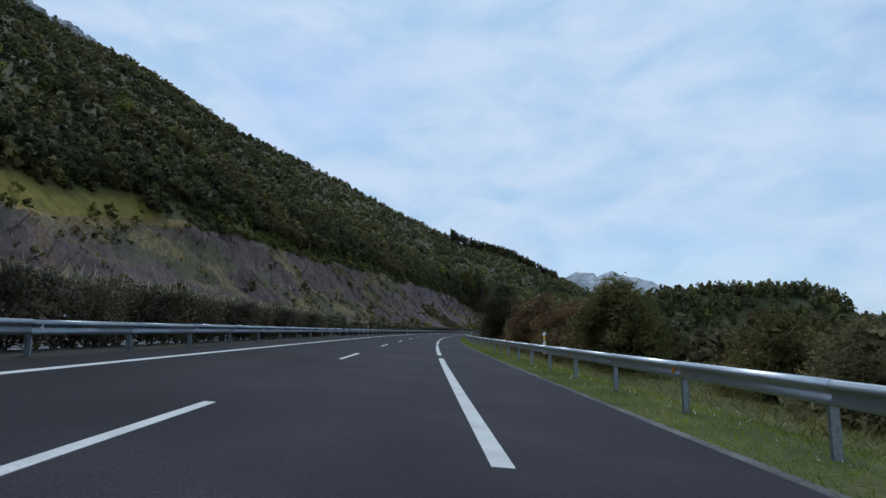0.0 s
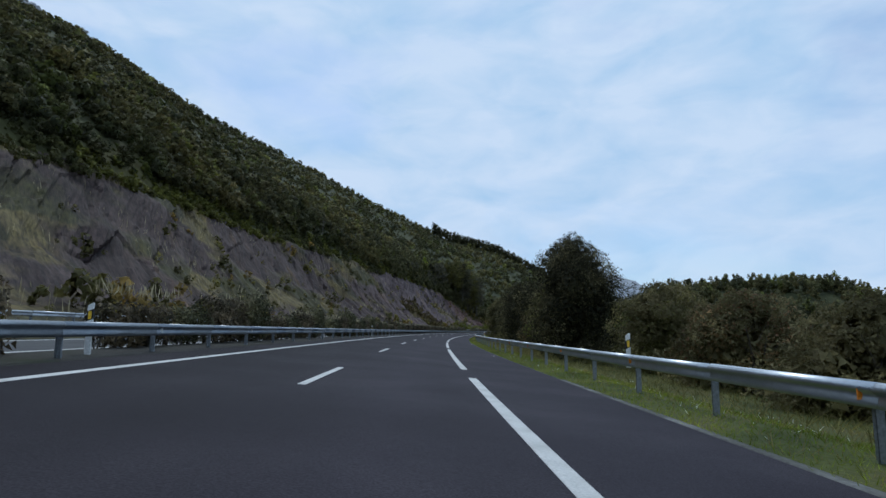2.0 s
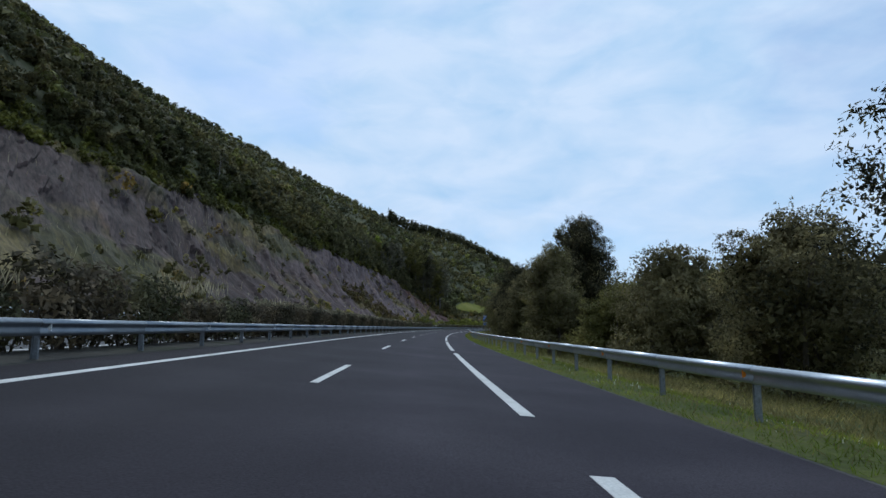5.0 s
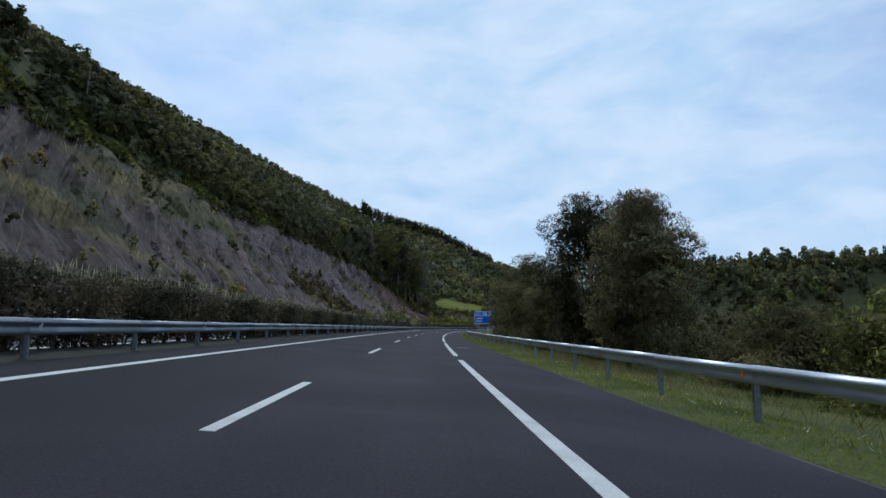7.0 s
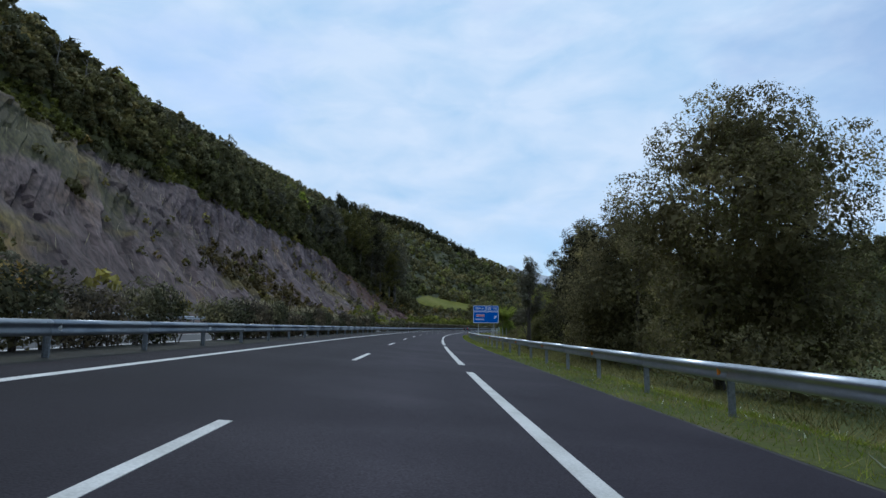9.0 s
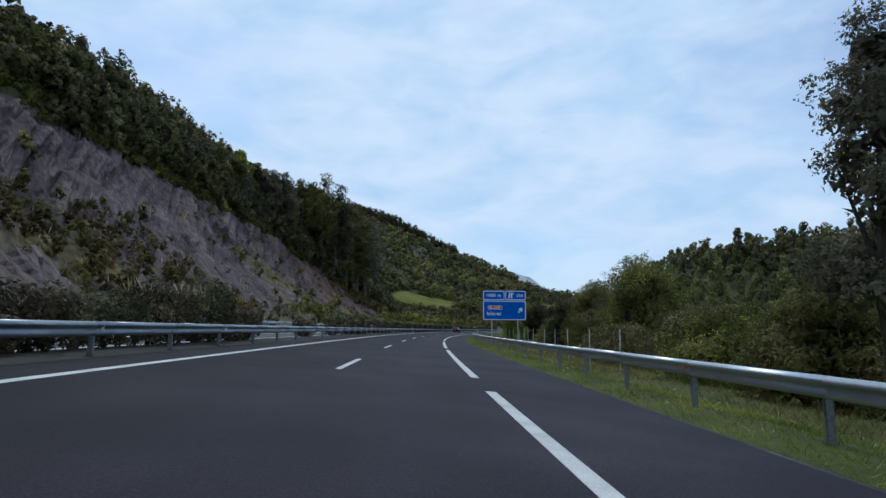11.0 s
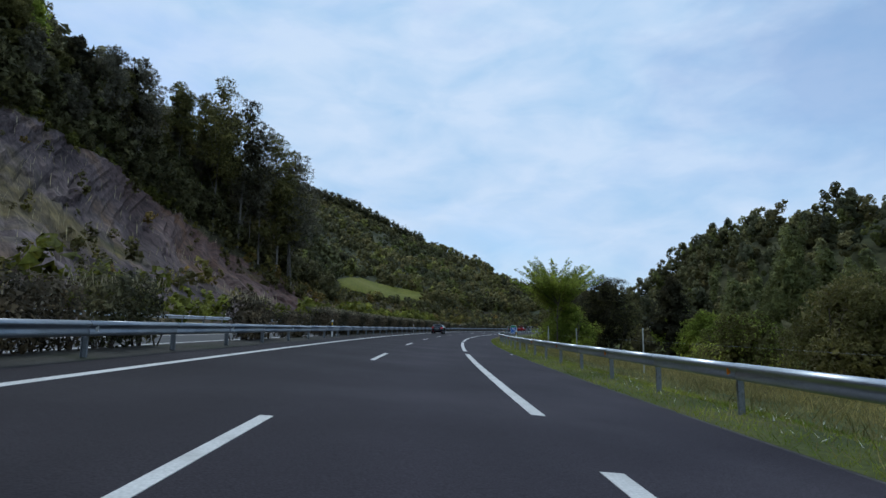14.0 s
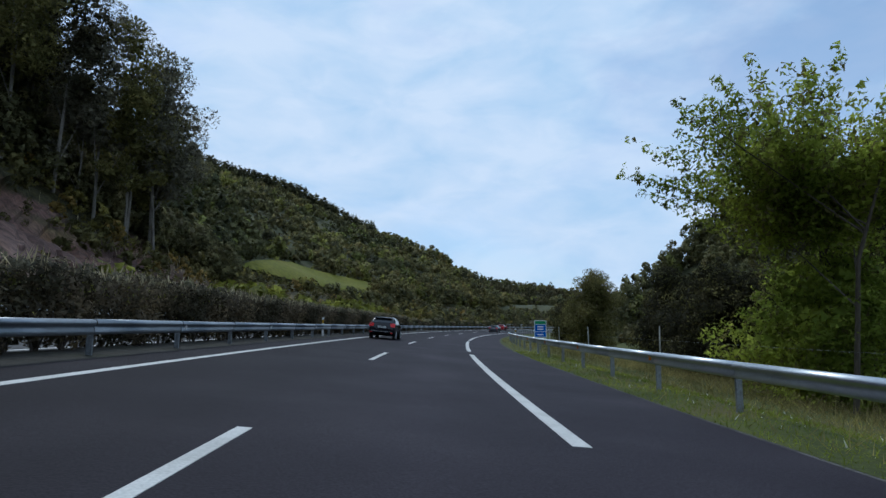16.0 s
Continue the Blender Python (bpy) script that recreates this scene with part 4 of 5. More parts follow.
# ---- hedge in the median ----
def hedge_mesh(length, w, h, rng, count, size, mat):
    n = int(length / 0.55)
    bl = []
    for i in range(n):
        for k in range(2):
            bl.append((rng.uniform(-0.2, 0.2) * w, -length / 2 + length * (i + 0.5) / n, h * (0.34 + 0.36 * k) + rng.uniform(-0.06, 0.06) * h, w * rng.uniform(0.4, 0.52), 0.5, h * rng.uniform(0.29, 0.36)))
    return leaf_mesh("foliage", leaf_cloud(rng, bl, count, size, 1.8, 0, 0.6), mat)


def straw_mesh(length, w, h, rng, count):
    c = np.stack([rng.uniform(-w / 2, w / 2, count), rng.uniform(-length / 2, length / 2, count), np.full(count, h * 0.85)], 1)
    tall = rng.uniform(0.25, 0.6, count)
    lean = rng.normal(scale=0.12, size=(count, 2))
    wd = 0.011
    top = c + np.stack([lean[:, 0], lean[:, 1], tall], 1)
    sd = np.stack([rng.normal(size=count), rng.normal(size=count), np.zeros(count)], 1)
    sd /= np.linalg.norm(sd, axis=1)[:, None]
    mid = c * 0.35 + top * 0.65
    q = np.stack([c, mid + sd * wd * 1.5, top, mid - sd * wd * 1.5], 1)
    return leaf_mesh("dry_grass", q.reshape(-1, 3), L["straw"], 4)


hrng = np.random.default_rng(21)
trim = [hedge_mesh(4.4, 1.6, 2.0, hrng, 5200, 0.06, L["hedge"]) for i in range(4)]
loose = [hedge_mesh(3.6, 1.7, 1.5 + 0.25 * i, hrng, 2800, 0.075, L["oleander" if i % 2 else "hedge"]) for i in range(4)]
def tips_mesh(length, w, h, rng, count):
    """Pale leaf tips along the top and shoulders of the hedge; their colour also paints its lit top."""
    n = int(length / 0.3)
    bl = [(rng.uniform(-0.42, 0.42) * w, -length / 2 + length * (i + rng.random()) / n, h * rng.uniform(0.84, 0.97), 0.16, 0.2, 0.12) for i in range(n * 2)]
    return leaf_mesh("pale_lit_tips", leaf_cloud(rng, bl, count, 0.045, 2.2, 0, 0.2), L["grey"])


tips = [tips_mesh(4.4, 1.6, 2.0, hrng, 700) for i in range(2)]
straws = [straw_mesh(4.2, 1.2, 1.9, hrng, 90) for i in range(3)]


def stems_mesh(length):
    bm = bmesh.new()
    for i in range(9):
        y = -length / 2 + length * (i + 0.5) / 9 + hrng.uniform(-0.1, 0.1)
        x = hrng.uniform(-0.25, 0.25)
        for k in range(3):
            tube(bm, (x, y, -0.1), (x + hrng.uniform(-0.3, 0.3), y + hrng.uniform(-0.3, 0.3), 0.8), 0.028, 0.014, 5)
    me = bpy.data.meshes.new("undergrowth")
    bm.to_mesh(me)
    bm.free()
    me.materials.append(M["bark"])
    return me


stem_me = [stems_mesh(4.2) for i in range(3)]


def hedge_at(s, kind, i):
    th = head(s)
    turn = math.pi * (i % 2)
    m = Matrix.Translation(at(s, -10.0, 0.7)) @ Matrix.Rotation(th + turn, 4, "Z")
    if kind == "trim":
        ob = empty("hedge", m, "clipped dense hedge with dry seed heads on the median", "hedge", "median hedge")
        part("foliage", trim[i % 4], None, ob)
        part("pale_lit_tips", tips[i % 2], None, ob, "pale leaf tips along the top, lightened to stand in for light")["kind"] = "stuff"
        part("dry_grass", straws[i % 3], None, ob, "pale dry grass heads")["kind"] = "stuff"
    else:
        ob = empty("shrub", m @ Matrix.Scale(float(hrng.uniform(0.8, 1.1)), 4), "loose olive-green oleander shrub on the median", "shrub", "median shrubs")
        part("foliage", loose[i % 4], None, ob)
        if i % 3 == 0:
            part("dry_grass", straws[i % 3], None, ob, "pale dry grass heads")["kind"] = "stuff"
    ob_stem = part("undergrowth", stem_me[i % 3], None, ob)
    ob_stem["kind"] = "stuff"


i = 0
s = -20.0
while s < 640:
    if s < 46 or 172 < s < 262 or 428 < s < 520:
        hedge_at(s, "trim", i)
        s += 4.1
    elif 340 < s < 366:
        if i % 3 == 0:
            hedge_at(s, "loose", i)
        s += 3.6
    else:
        if hrng.random() < 0.85:
            hedge_at(s, "loose", i)
        s += 3.7
    i += 1


# ---- sign ----
M["fence_concrete"] = material("pale_weathered_post", [(0.38, 0.38, 0.36), (0.56, 0.56, 0.53)], 2, 20, 0.85, 0.2, 0.004)
M["sign_blue"] = material("sign_blue", [(0.001, 0.11, 0.52), (0.002, 0.13, 0.58)], 0.8, 10, 0.5, 0, spec=0.1, contrast=0.06)
M["sign_white"] = material("sign_white", [(0.86, 0.87, 0.88), (0.9, 0.9, 0.9)], 2, 20, 0.45, 0, contrast=0.04)
M["sign_red"] = material("sign_red", [(0.55, 0.02, 0.03), (0.62, 0.03, 0.04)], 2, 20, 0.45, 0)
M["sign_green"] = material("sign_green", [(0.02, 0.25, 0.1), (0.03, 0.3, 0.12)], 2, 20, 0.45, 0)


def lettering(name, body, size, x, z, mat, parent, spread=1.0, y=-0.05):
    cu = bpy.data.curves.new(name, "FONT")
    cu.body, cu.size, cu.extrude, cu.space_character = body, size, 0.004, spread
    cu.offset = 0.02 * size
    tmp = bpy.data.objects.new(name, cu)
    scene.collection.objects.link(tmp)
    me = bpy.data.meshes.new_from_object(tmp.evaluated_get(bpy.context.evaluated_depsgraph_get()))
    bpy.data.objects.remove(tmp)
    bm = bmesh.new()
    bm.from_mesh(me)
    bm.verts.ensure_lookup_table()
    todo, glyphs = set(range(len(bm.verts))), []
    while todo:
        heap, seen = [todo.pop()], []
        while heap:
            k = heap.pop()
            seen.append(k)
            for e in bm.verts[k].link_edges:
                o = e.other_vert(bm.verts[k]).index
                if o in todo:
                    todo.remove(o)
                    heap.append(o)
        xs = [bm.verts[k].co.x for k in seen]
        glyphs.append([min(xs), max(xs), seen])
    glyphs.sort(key=lambda g: g[0])
    merged = []
    for g in glyphs:
        if merged and g[0] < merged[-1][1] - 0.01 * size:
            merged[-1][1] = max(merged[-1][1], g[1])
            merged[-1][2] += g[2]
        else:
            merged.append(g)
    for g in merged:
        order = {k: i for i, k in enumerate(g[2])}
        faces = [tuple(order[v.index] for v in f.verts) for f in bm.faces if f.verts[0].index in order]
        one = mesh_from("letter", [bm.verts[k].co.copy() for k in g[2]], faces, [mat])
        part(name, one, None, parent, matrix=Matrix.Translation((x, y, z)) @ pose(0, 0, 0, 90, 0, 0))
    bm.free()


def rounded(bm, x0, x1, z0, z1, r, y0, y1):
    pts = []
    for cx, cz, a0 in ((x1 - r, z1 - r, 0), (x0 + r, z1 - r, 90), (x0 + r, z0 + r, 180), (x1 - r, z0 + r, 270)):
        for k in range(6):
            a = radians(a0 + 18 * k)
            pts.append((cx + r * math.cos(a), cz + r * math.sin(a)))
    f = [bm.verts.new((x, y0, z)) for x, z in pts]
    g = [bm.verts.new((x, y1, z)) for x, z in pts]
    n = len(pts)
    bm.faces.new(list(reversed(f)))
    bm.faces.new(g)
    for i in range(n):
        bm.faces.new((f[i], f[(i + 1) % n], g[(i + 1) % n], g[i]))
    return bm


def panel(parent, name, x0, x1, z0, z1, label):
    bm = bmesh.new()
    p = part(name, rounded(bm, x0, x1, z0, z1, 0.22, -0.02, 0.05), M["sign_blue"], parent, label)
    bm = bmesh.new()
    part("border", rounded(bm, x0 + 0.03, x1 - 0.03, z0 + 0.03, z1 - 0.03, 0.2, -0.026, -0.02), M["sign_white"], p)
    bm = bmesh.new()
    part("face", rounded(bm, x0 + 0.14, x1 - 0.14, z0 + 0.14, z1 - 0.14, 0.15, -0.034, -0.026), M["sign_blue"], p)
    return p


def arrow(parent, x, z, size, rot):
    bm = bmesh.new()
    pts = [(-0.11, -0.75), (0.11, -0.75), (0.11, 0.05), (0.42, -0.12), (0.42, 0.16), (0, 0.72), (-0.42, 0.16), (-0.42, -0.12), (-0.11, 0.05)]
    c, s_ = math.cos(rot), math.sin(rot)
    q = [(x + size * (a * c - b * s_), z + size * (a * s_ + b * c)) for a, b in pts]
    f = [bm.verts.new((a, -0.046, b)) for a, b in q]
    g = [bm.verts.new((a, -0.036, b)) for a, b in q]
    n = len(q)
    bm.faces.new(f)
    bm.faces.new(list(reversed(g)))
    for i in range(n):
        bm.faces.new((f[i], g[i], g[(i + 1) % n], f[(i + 1) % n]))
    return part("arrow", bm, M["sign_white"], parent)


SIGN_S, SIGN_U = 386.5, 7.73
sign = empty("direction_sign", Matrix.Translation(at(SIGN_S, SIGN_U, -0.9)) @ Matrix.Rotation(head(SIGN_S) + radians(1), 4, "Z") @ Matrix.Scale(0.9, 4), "large blue motorway exit sign with white lettering on two steel posts", "road sign")
Z0 = 3.8
p3 = panel(sign, "lower_panel", -3.15, 3.15, Z0, Z0 + 2.85, "blue panel with destination and arrow")
p1 = panel(sign, "upper_panel", -3.15, 0.05, Z0 + 2.9, Z0 + 4.32, "blue distance panel")
p2 = panel(sign, "upper_panel", 0.12, 3.15, Z0 + 2.9, Z0 + 4.32, "blue exit number panel")
bm = bmesh.new()
part("backing", box(bm, -3.0, 3.0, 0.0, 0.05, Z0 + 2.6, Z0 + 4.2), M["sign_blue"], sign, "plain blue board behind the panels")
lettering("letter", "1000 m", 0.66, -2.72, Z0 + 3.4, M["sign_white"], p1, 1.12)
lettering("letter", "156", 0.62, 1.72, Z0 + 3.4, M["sign_white"], p2, 1.1)
bm = bmesh.new()
part("route_plate", rounded(bm, -2.4, -0.35, Z0 + 1.55, Z0 + 2.12, 0.06, -0.04, -0.034), M["sign_white"], p3)
bm = bmesh.new()
part("route_face", rounded(bm, -2.36, -0.39, Z0 + 1.59, Z0 + 2.08, 0.05, -0.044, -0.04), M["sign_red"], p3)
lettering("letter", "N-634", 0.56, -2.28, Z0 + 1.64, M["sign_white"], p3, 1.15)
lettering("letter", "Islares", 0.74, -2.6, Z0 + 0.72, M["sign_white"], p3, 1.12)
arrow(p3, 2.3, Z0 + 1.45, 0.68, radians(-38))
bm = bmesh.new()
for x in ((0.55, 0.78, 0.85, 0.72), (0.95, 1.2, 1.05, 0.95)):
    v = [bm.verts.new(q) for q in ((x[0], -0.045, Z0 + 3.2), (x[1], -0.045, Z0 + 3.2), (x[2], -0.045, Z0 + 4.05), (x[3], -0.045, Z0 + 4.05))]
    bm.faces.new(v)
part("exit_symbol", bm, M["sign_white"], p2)
arrow(p2, 1.22, Z0 + 3.85, 0.3, radians(-40))
for x in (-1.85, 1.95):
    bm = bmesh.new()
    part("post", box(bm, x - 0.07, x + 0.07, 0.05, 0.17, -0.6, Z0 + 4.2, 0.01), M["fence_concrete"], sign)
for z in (0.5, 2.3, 3.6):
    bm = bmesh.new()
    part("crossbar", box(bm, -3.0, 3.0, 0.05, 0.1, Z0 + z, Z0 + z + 0.1), M["post_steel"], sign)

# small blue sign further on
small = empty("information_sign", Matrix.Translation(at(491, 6.0, -0.6)) @ Matrix.Rotation(head(491), 4, "Z"), "small blue roadside sign with green header", "road sign")
bm = bmesh.new()
b0 = part("panel", rounded(bm, -0.5, 0.5, 1.05, 2.45, 0.06, -0.01, 0.03), M["sign_white"], small)
for z0, z1, m_ in ((1.1, 1.5, "sign_blue"), (1.54, 2.1, "sign_blue"), (2.14, 2.4, "sign_green")):
    bm = bmesh.new()
    part("field", rounded(bm, -0.45, 0.45, z0, z1, 0.04, -0.016, -0.01), M[m_], b0)
for z in (1.28, 1.72, 1.92):
    bm = bmesh.new()
    part("text_bar", box(bm, -0.25, 0.25, -0.022, -0.016, z - 0.05, z + 0.05), M["sign_white"], b0)
bm = bmesh.new()
part("post", box(bm, -0.04, 0.04, 0.03, 0.09, -0.4, 2.3), M["post_steel"], small)


# ---- wire fence on the right ----
fence = empty("wire_fence", Matrix.Identity(4), "wire fence with pale concrete posts behind the verge", "fence", kind="structure")
fence_s = [340, 346, 352, 357, 362, 368.3, 372.1, 375.6, 380.8, 387.4, 394, 403, 420, 436.5, 454, 470, 486, 503, 516, 530]
fp = bmesh.new()
box(fp, -0.028, 0.028, -0.028, 0.028, -0.4, 2.35, 0.006)
fence_post = bpy.data.meshes.new("post")
fp.to_mesh(fence_post)
fp.free()
fence_post.materials.append(M["fence_concrete"])
prev = None
for j, s in enumerate(fence_s):
    p = at(s, 9.0, right_z(9.0))
    lean = 1.5 * math.sin(j * 2.3)
    part("post", fence_post, None, fence, matrix=Matrix.Translation(p) @ pose(0, 0, 0, lean, 1.2 * math.cos(j * 1.7), math.degrees(head(s))))
    if prev is not None:
        for z in (0.9, 1.7):
            bm = bmesh.new()
            tube(bm, prev + Vector((0, 0, z)), p + Vector((0, 0, z)), 0.0025, 0.0025, 4)
            part("wire", bm, M["post_steel"], fence)
    prev = p
bm = bmesh.new()
q = at(380.8, 9.0, right_z(9.0))
tube(bm, q + Vector((0.5, 0.7, -0.2)), q + Vector((0, 0, 2.4)), 0.045, 0.045, 6)
part("brace", bm, M["fence_concrete"], fence)
bm = bmesh.new()
q = at(454, 9.0, right_z(9.0))
tube(bm, q + Vector((0.3, 0.8, -0.2)), q + Vector((0, 0, 2.6)), 0.045, 0.045, 6)
part("brace", bm, M["fence_concrete"], fence)

# ---- trees and bushes along the right side ----
BUSH = [
    # s, u, width, height, colour, mix, kind
    (12, 11, 6, 3.0, "olive", "", "bush"), (20, 13, 7, 3.6, "mid", "brown", "bush"), (32, 10.5, 6.6, 5.8, "mid", "olive", "bush"), (41, 11, 7.5, 4.6, "brown", "olive", "bush"), (50, 12, 8, 5.4, "brown", "mid", "bush"),
    (59, 10.5, 9, 6.3, "brown", "olive", "bush"), (67, 12, 8, 5.8, "brown", "mid", "bush"), (75, 12, 7, 4.0, "olive", "", "bush"), (84, 13, 8, 4.6, "olive", "brown", "bush"), (94, 13.5, 8, 6.0, "olive", "mid", "bush"),
    (104, 10.2, 10.5, 9.7, "dark", "olive", "tree"), (112.5, 11.8, 8.0, 12.0, "dark", "mid", "tree"),
    (122, 13.5, 8, 6.4, "olive", "brown", "bush"), (130, 13.4, 9.5, 9.2, "mid", "bright", "bush"), (135.3, 12.8, 7.5, 8.4, "olive", "brown", "bush"),
    (152, 12.6, 13.5, 11.0, "dark", "olive", "tree"), (165, 13, 8, 7.6, "olive", "dark", "tree"), (192, 8.8, 6.5, 9.6, "olive", "mid", "tree"), (174, 12, 9, 7.4, "olive", "", "bush"), (184, 12, 8, 6.0, "mid", "", "bush"),
    (200, 13.6, 8.5, 14.0, "dark", "olive", "tree"), (207, 14.4, 8.5, 15.2, "dark", "mid", "tree"), (191, 14, 7, 6.0, "mid", "", "bush"), (216, 14, 9, 4.5, "mid", "bright", "bush"), (224, 14, 8, 4.0, "olive", "mid", "bush"),
    (235.5, 12.4, 9.0, 11.6, "olive", "dark", "tree"), (249.5, 12.3, 11.0, 14.6, "dark", "olive", "tree"), (254, 18.2, 11, 16.5, "dark", "olive", "tree"), (262, 11.5, 8, 8.4, "olive", "mid", "tree"), (277, 11.5, 12, 12.6, "olive", "mid", "tree"), (293, 12, 11, 11.0, "olive", "dark", "tree"),
    (309, 13.6, 8.5, 13.2, "dark", "mid", "tree"), (301, 13, 7, 8.0, "mid", "olive", "tree"), (317, 14.5, 8, 11.6, "dark", "olive", "tree"),
    (322.5, 10, 4.4, 10.8, "grey", "", "slender"), (329, 13, 7, 4.6, "mid", "olive", "bush"), (338, 14, 9, 4.2, "mid", "bright", "bush"), (347, 17, 10, 5.0, "olive", "dry", "bush"),
    (362, 18, 11, 10.2, "mid", "bright", "tree"), (352, 13, 8, 3.4, "olive", "dry", "bush"), (366, 16.5, 7, 4.0, "mid", "olive", "bush"),
    (378, 22, 11, 9.8, "grey", "mid", "tree"), (387, 20, 11, 9.6, "mid", "olive", "tree"), (396, 22, 11, 10.8, "mid", "dark", "tree"), (408, 20, 10, 8.6, "dark", "mid", "tree"), (418, 19, 9, 6.0, "mid", "olive", "bush"), 
    (430, 19, 8, 4.4, "mid", "bright", "bush"), (444, 22, 7, 5.0, "bright", "mid", "bush"), (450, 21, 7, 8.6, "dark", "mid", "conifer"), (458, 24, 7, 6.0, "bright", "", "bush"),
    (460, 10.6, 11.8, 10.8, "bright", "mid", "fan"), (468, 18, 10.5, 10.0, "dark", "mid", "tree"), (461.5, 12, 8.5, 5.8, "bright", "mid", "bush"), (476, 15, 9, 7.0, "dark", "mid", "bush"), (485, 15, 8, 7.4, "dark", "mid", "bush"), (512, 14, 8, 9.8, "mid", "olive", "tree"), (527, 13, 8, 6.5, "mid", "dark", "bush"), (545, 13, 9, 7.5, "dark", "mid", "tree"), (565, 13, 10, 8.0, "mid", "", "tree"),
]
TEXT = {"dark": "dark green", "mid": "mid green", "bright": "fresh bright green", "brown": "half-withered brown", "olive": "dull olive green", "grey": "grey-green"}
for n, (s, u, w, h_, c, mx, kind) in enumerate(BUSH):
    area = w * h_
    if kind == "bush":
        grow("bush", s, u, w, h_, c, TEXT[c] + " overgrown bush on the slope behind the barrier", "bush", int(6500 + 230 * area), 0.068, 0.02, taper=0.3, stems=4, seed=n, mixin=mx, lump_count=34, group="roadside bushes")
    elif kind == "tree":
        grow("tree", s, u, w, h_, c, TEXT[c] + " broad leafy tree standing behind the barrier", "tree", int(11000 + 240 * area), 0.06, 0.04, taper=0.16, stems=3, seed=n, mixin=mx, lump_count=46, group="roadside trees")
    elif kind == "fan":
        grow("tree", s, u, w, h_, c, "fresh green tree with long branches fanning out", "tree", 32000, 0.08, 0.34, stems=3, seed=n, mixin="mid", shell=0.2, branchy=64, group="roadside trees")
    elif kind == "slender":
        grow("tree", s, u, w, h_, c, "slender sparse grey-green tree behind the barrier", "tree", 9000, 0.055, 0.26, taper=0.3, seed=n, lump_count=26, group="roadside trees")
    else:
        grow("tree", s, u, w, h_, c, "dark conical conifer behind the fence", "tree", 8000, 0.11, 0.05, taper=0.9, seed=n, lump_count=36, group="roadside trees")

# ---- eucalyptus trees above the cutting ----
trng = np.random.default_rng(31)
EDGE_GUMS = [(516, -60, 57), (520, -57, 52), (523, -54, 50), (526.5, -52, 47), (511, -63, 60), (531, -55, 43)]
for n in range(38 + len(EDGE_GUMS)):
    s = 418 + 112 * (n + trng.uniform(0, 0.9)) / 38
    u = float(np.interp(s, [420, 480, 505, 526], [-69, -70, -70, -55])) + trng.uniform(-9, 5)
    p = at(s, u, cut_z(s, u) - 0.5) if u > -66 else hill_at(s, (-66 - u) / 700)
    tall = float(np.interp(s, [418, 440, 474, 495, 505, 514, 520, 526, 532], [45, 48, 52, 55, 57, 58, 56, 51, 40]))
    h_ = float(np.clip(tall - p.z, 9, 28)) * (1.0 if n % 3 == 0 else trng.uniform(0.45, 0.9))
    if n >= 38:
        s, u, tall = EDGE_GUMS[n - 38]
        p = at(s, u, cut_z(s, u) - 0.5)
        h_ = tall - p.z
    grow("eucalyptus", 0, 0, h_ * trng.uniform(0.42, 0.62), h_, ("mid", "grey", "mid", "dark", "grey")[n % 5], "tall dark eucalyptus with a pale trunk above the cutting", "tree", 7600, 0.14, 0.3, "pale_bark", 0.12, 2.2, 1, 100 + n, group="eucalyptus on the slope", lump_count=20, place=p, droop=0.5, shell=0.4)
grow("tree", 0, 0, 9, 12, "bright", "bright green broad tree among the dark eucalyptus", "tree", 6000, 0.2, 0.1, seed=171, place=hill_at(460, 0.022), lump_count=30)
for n, (s, v) in enumerate(((345, 0.012), (352, 0.014), (300, 0.01))):
    p = hill_at(s, v)
    bm = bmesh.new()
    thing = empty("dead_tree", Matrix.Translation(p), "bare pale dead tree on the slope", "tree", "dead trees")
    r = np.random.default_rng(n)
    tube(bm, (0, 0, -0.5), (0.2, 0, 5), 0.16, 0.1)
    tube(bm, (0.2, 0, 5), (0.4, 0.1, 9), 0.1, 0.03)
    for k in range(9):
        z = r.uniform(3, 8)
        a = r.uniform(0, 6.28)
        tube(bm, (0.25, 0, z), (0.25 + 1.5 * math.cos(a), 1.5 * math.sin(a), z + r.uniform(1, 2)), 0.05, 0.015, 5)
    part("trunk", bm, M["pale_bark"], thing)


# ---- grass ----
def blades(name, count, s0, s1, u0, u1, tall, mat, label, seed, width=0.02):
    r = np.random.default_rng(seed)
    s = r.uniform(s0, s1, count)
    u = u0 + (u1 - u0) * r.random(count)
    th = np.interp(s, S_ALL, TH)
    x = np.interp(s, S_ALL, X_ALL) + u * np.cos(th)
    y = np.interp(s, S_ALL, Y_ALL) + u * np.sin(th)
    z = np.interp(u, [2.9, 3.6, 4.4, 6.0, 9.0, 14.0, 24.0], [-0.24, -0.27, -0.27, -0.6, -1.0, -1.5, -2.0]) - 0.03
    c = np.stack([x, y, z], 1)
    hh = tall * (0.35 + 0.9 * r.random(count) ** 2)
    top = c + np.stack([r.normal(scale=0.6, size=count) * hh, r.normal(scale=0.6, size=count) * hh, hh * 0.8], 1)
    a = r.uniform(0, 6.283, count)
    sd = np.stack([np.cos(a), np.sin(a), np.zeros(count)], 1) * width
    q = np.stack([c + sd, top, c - sd], 1)
    return tagged(new(name, leaf_mesh(name, q.reshape(-1, 3), mat, 3)), label, "grass", kind="stuff")


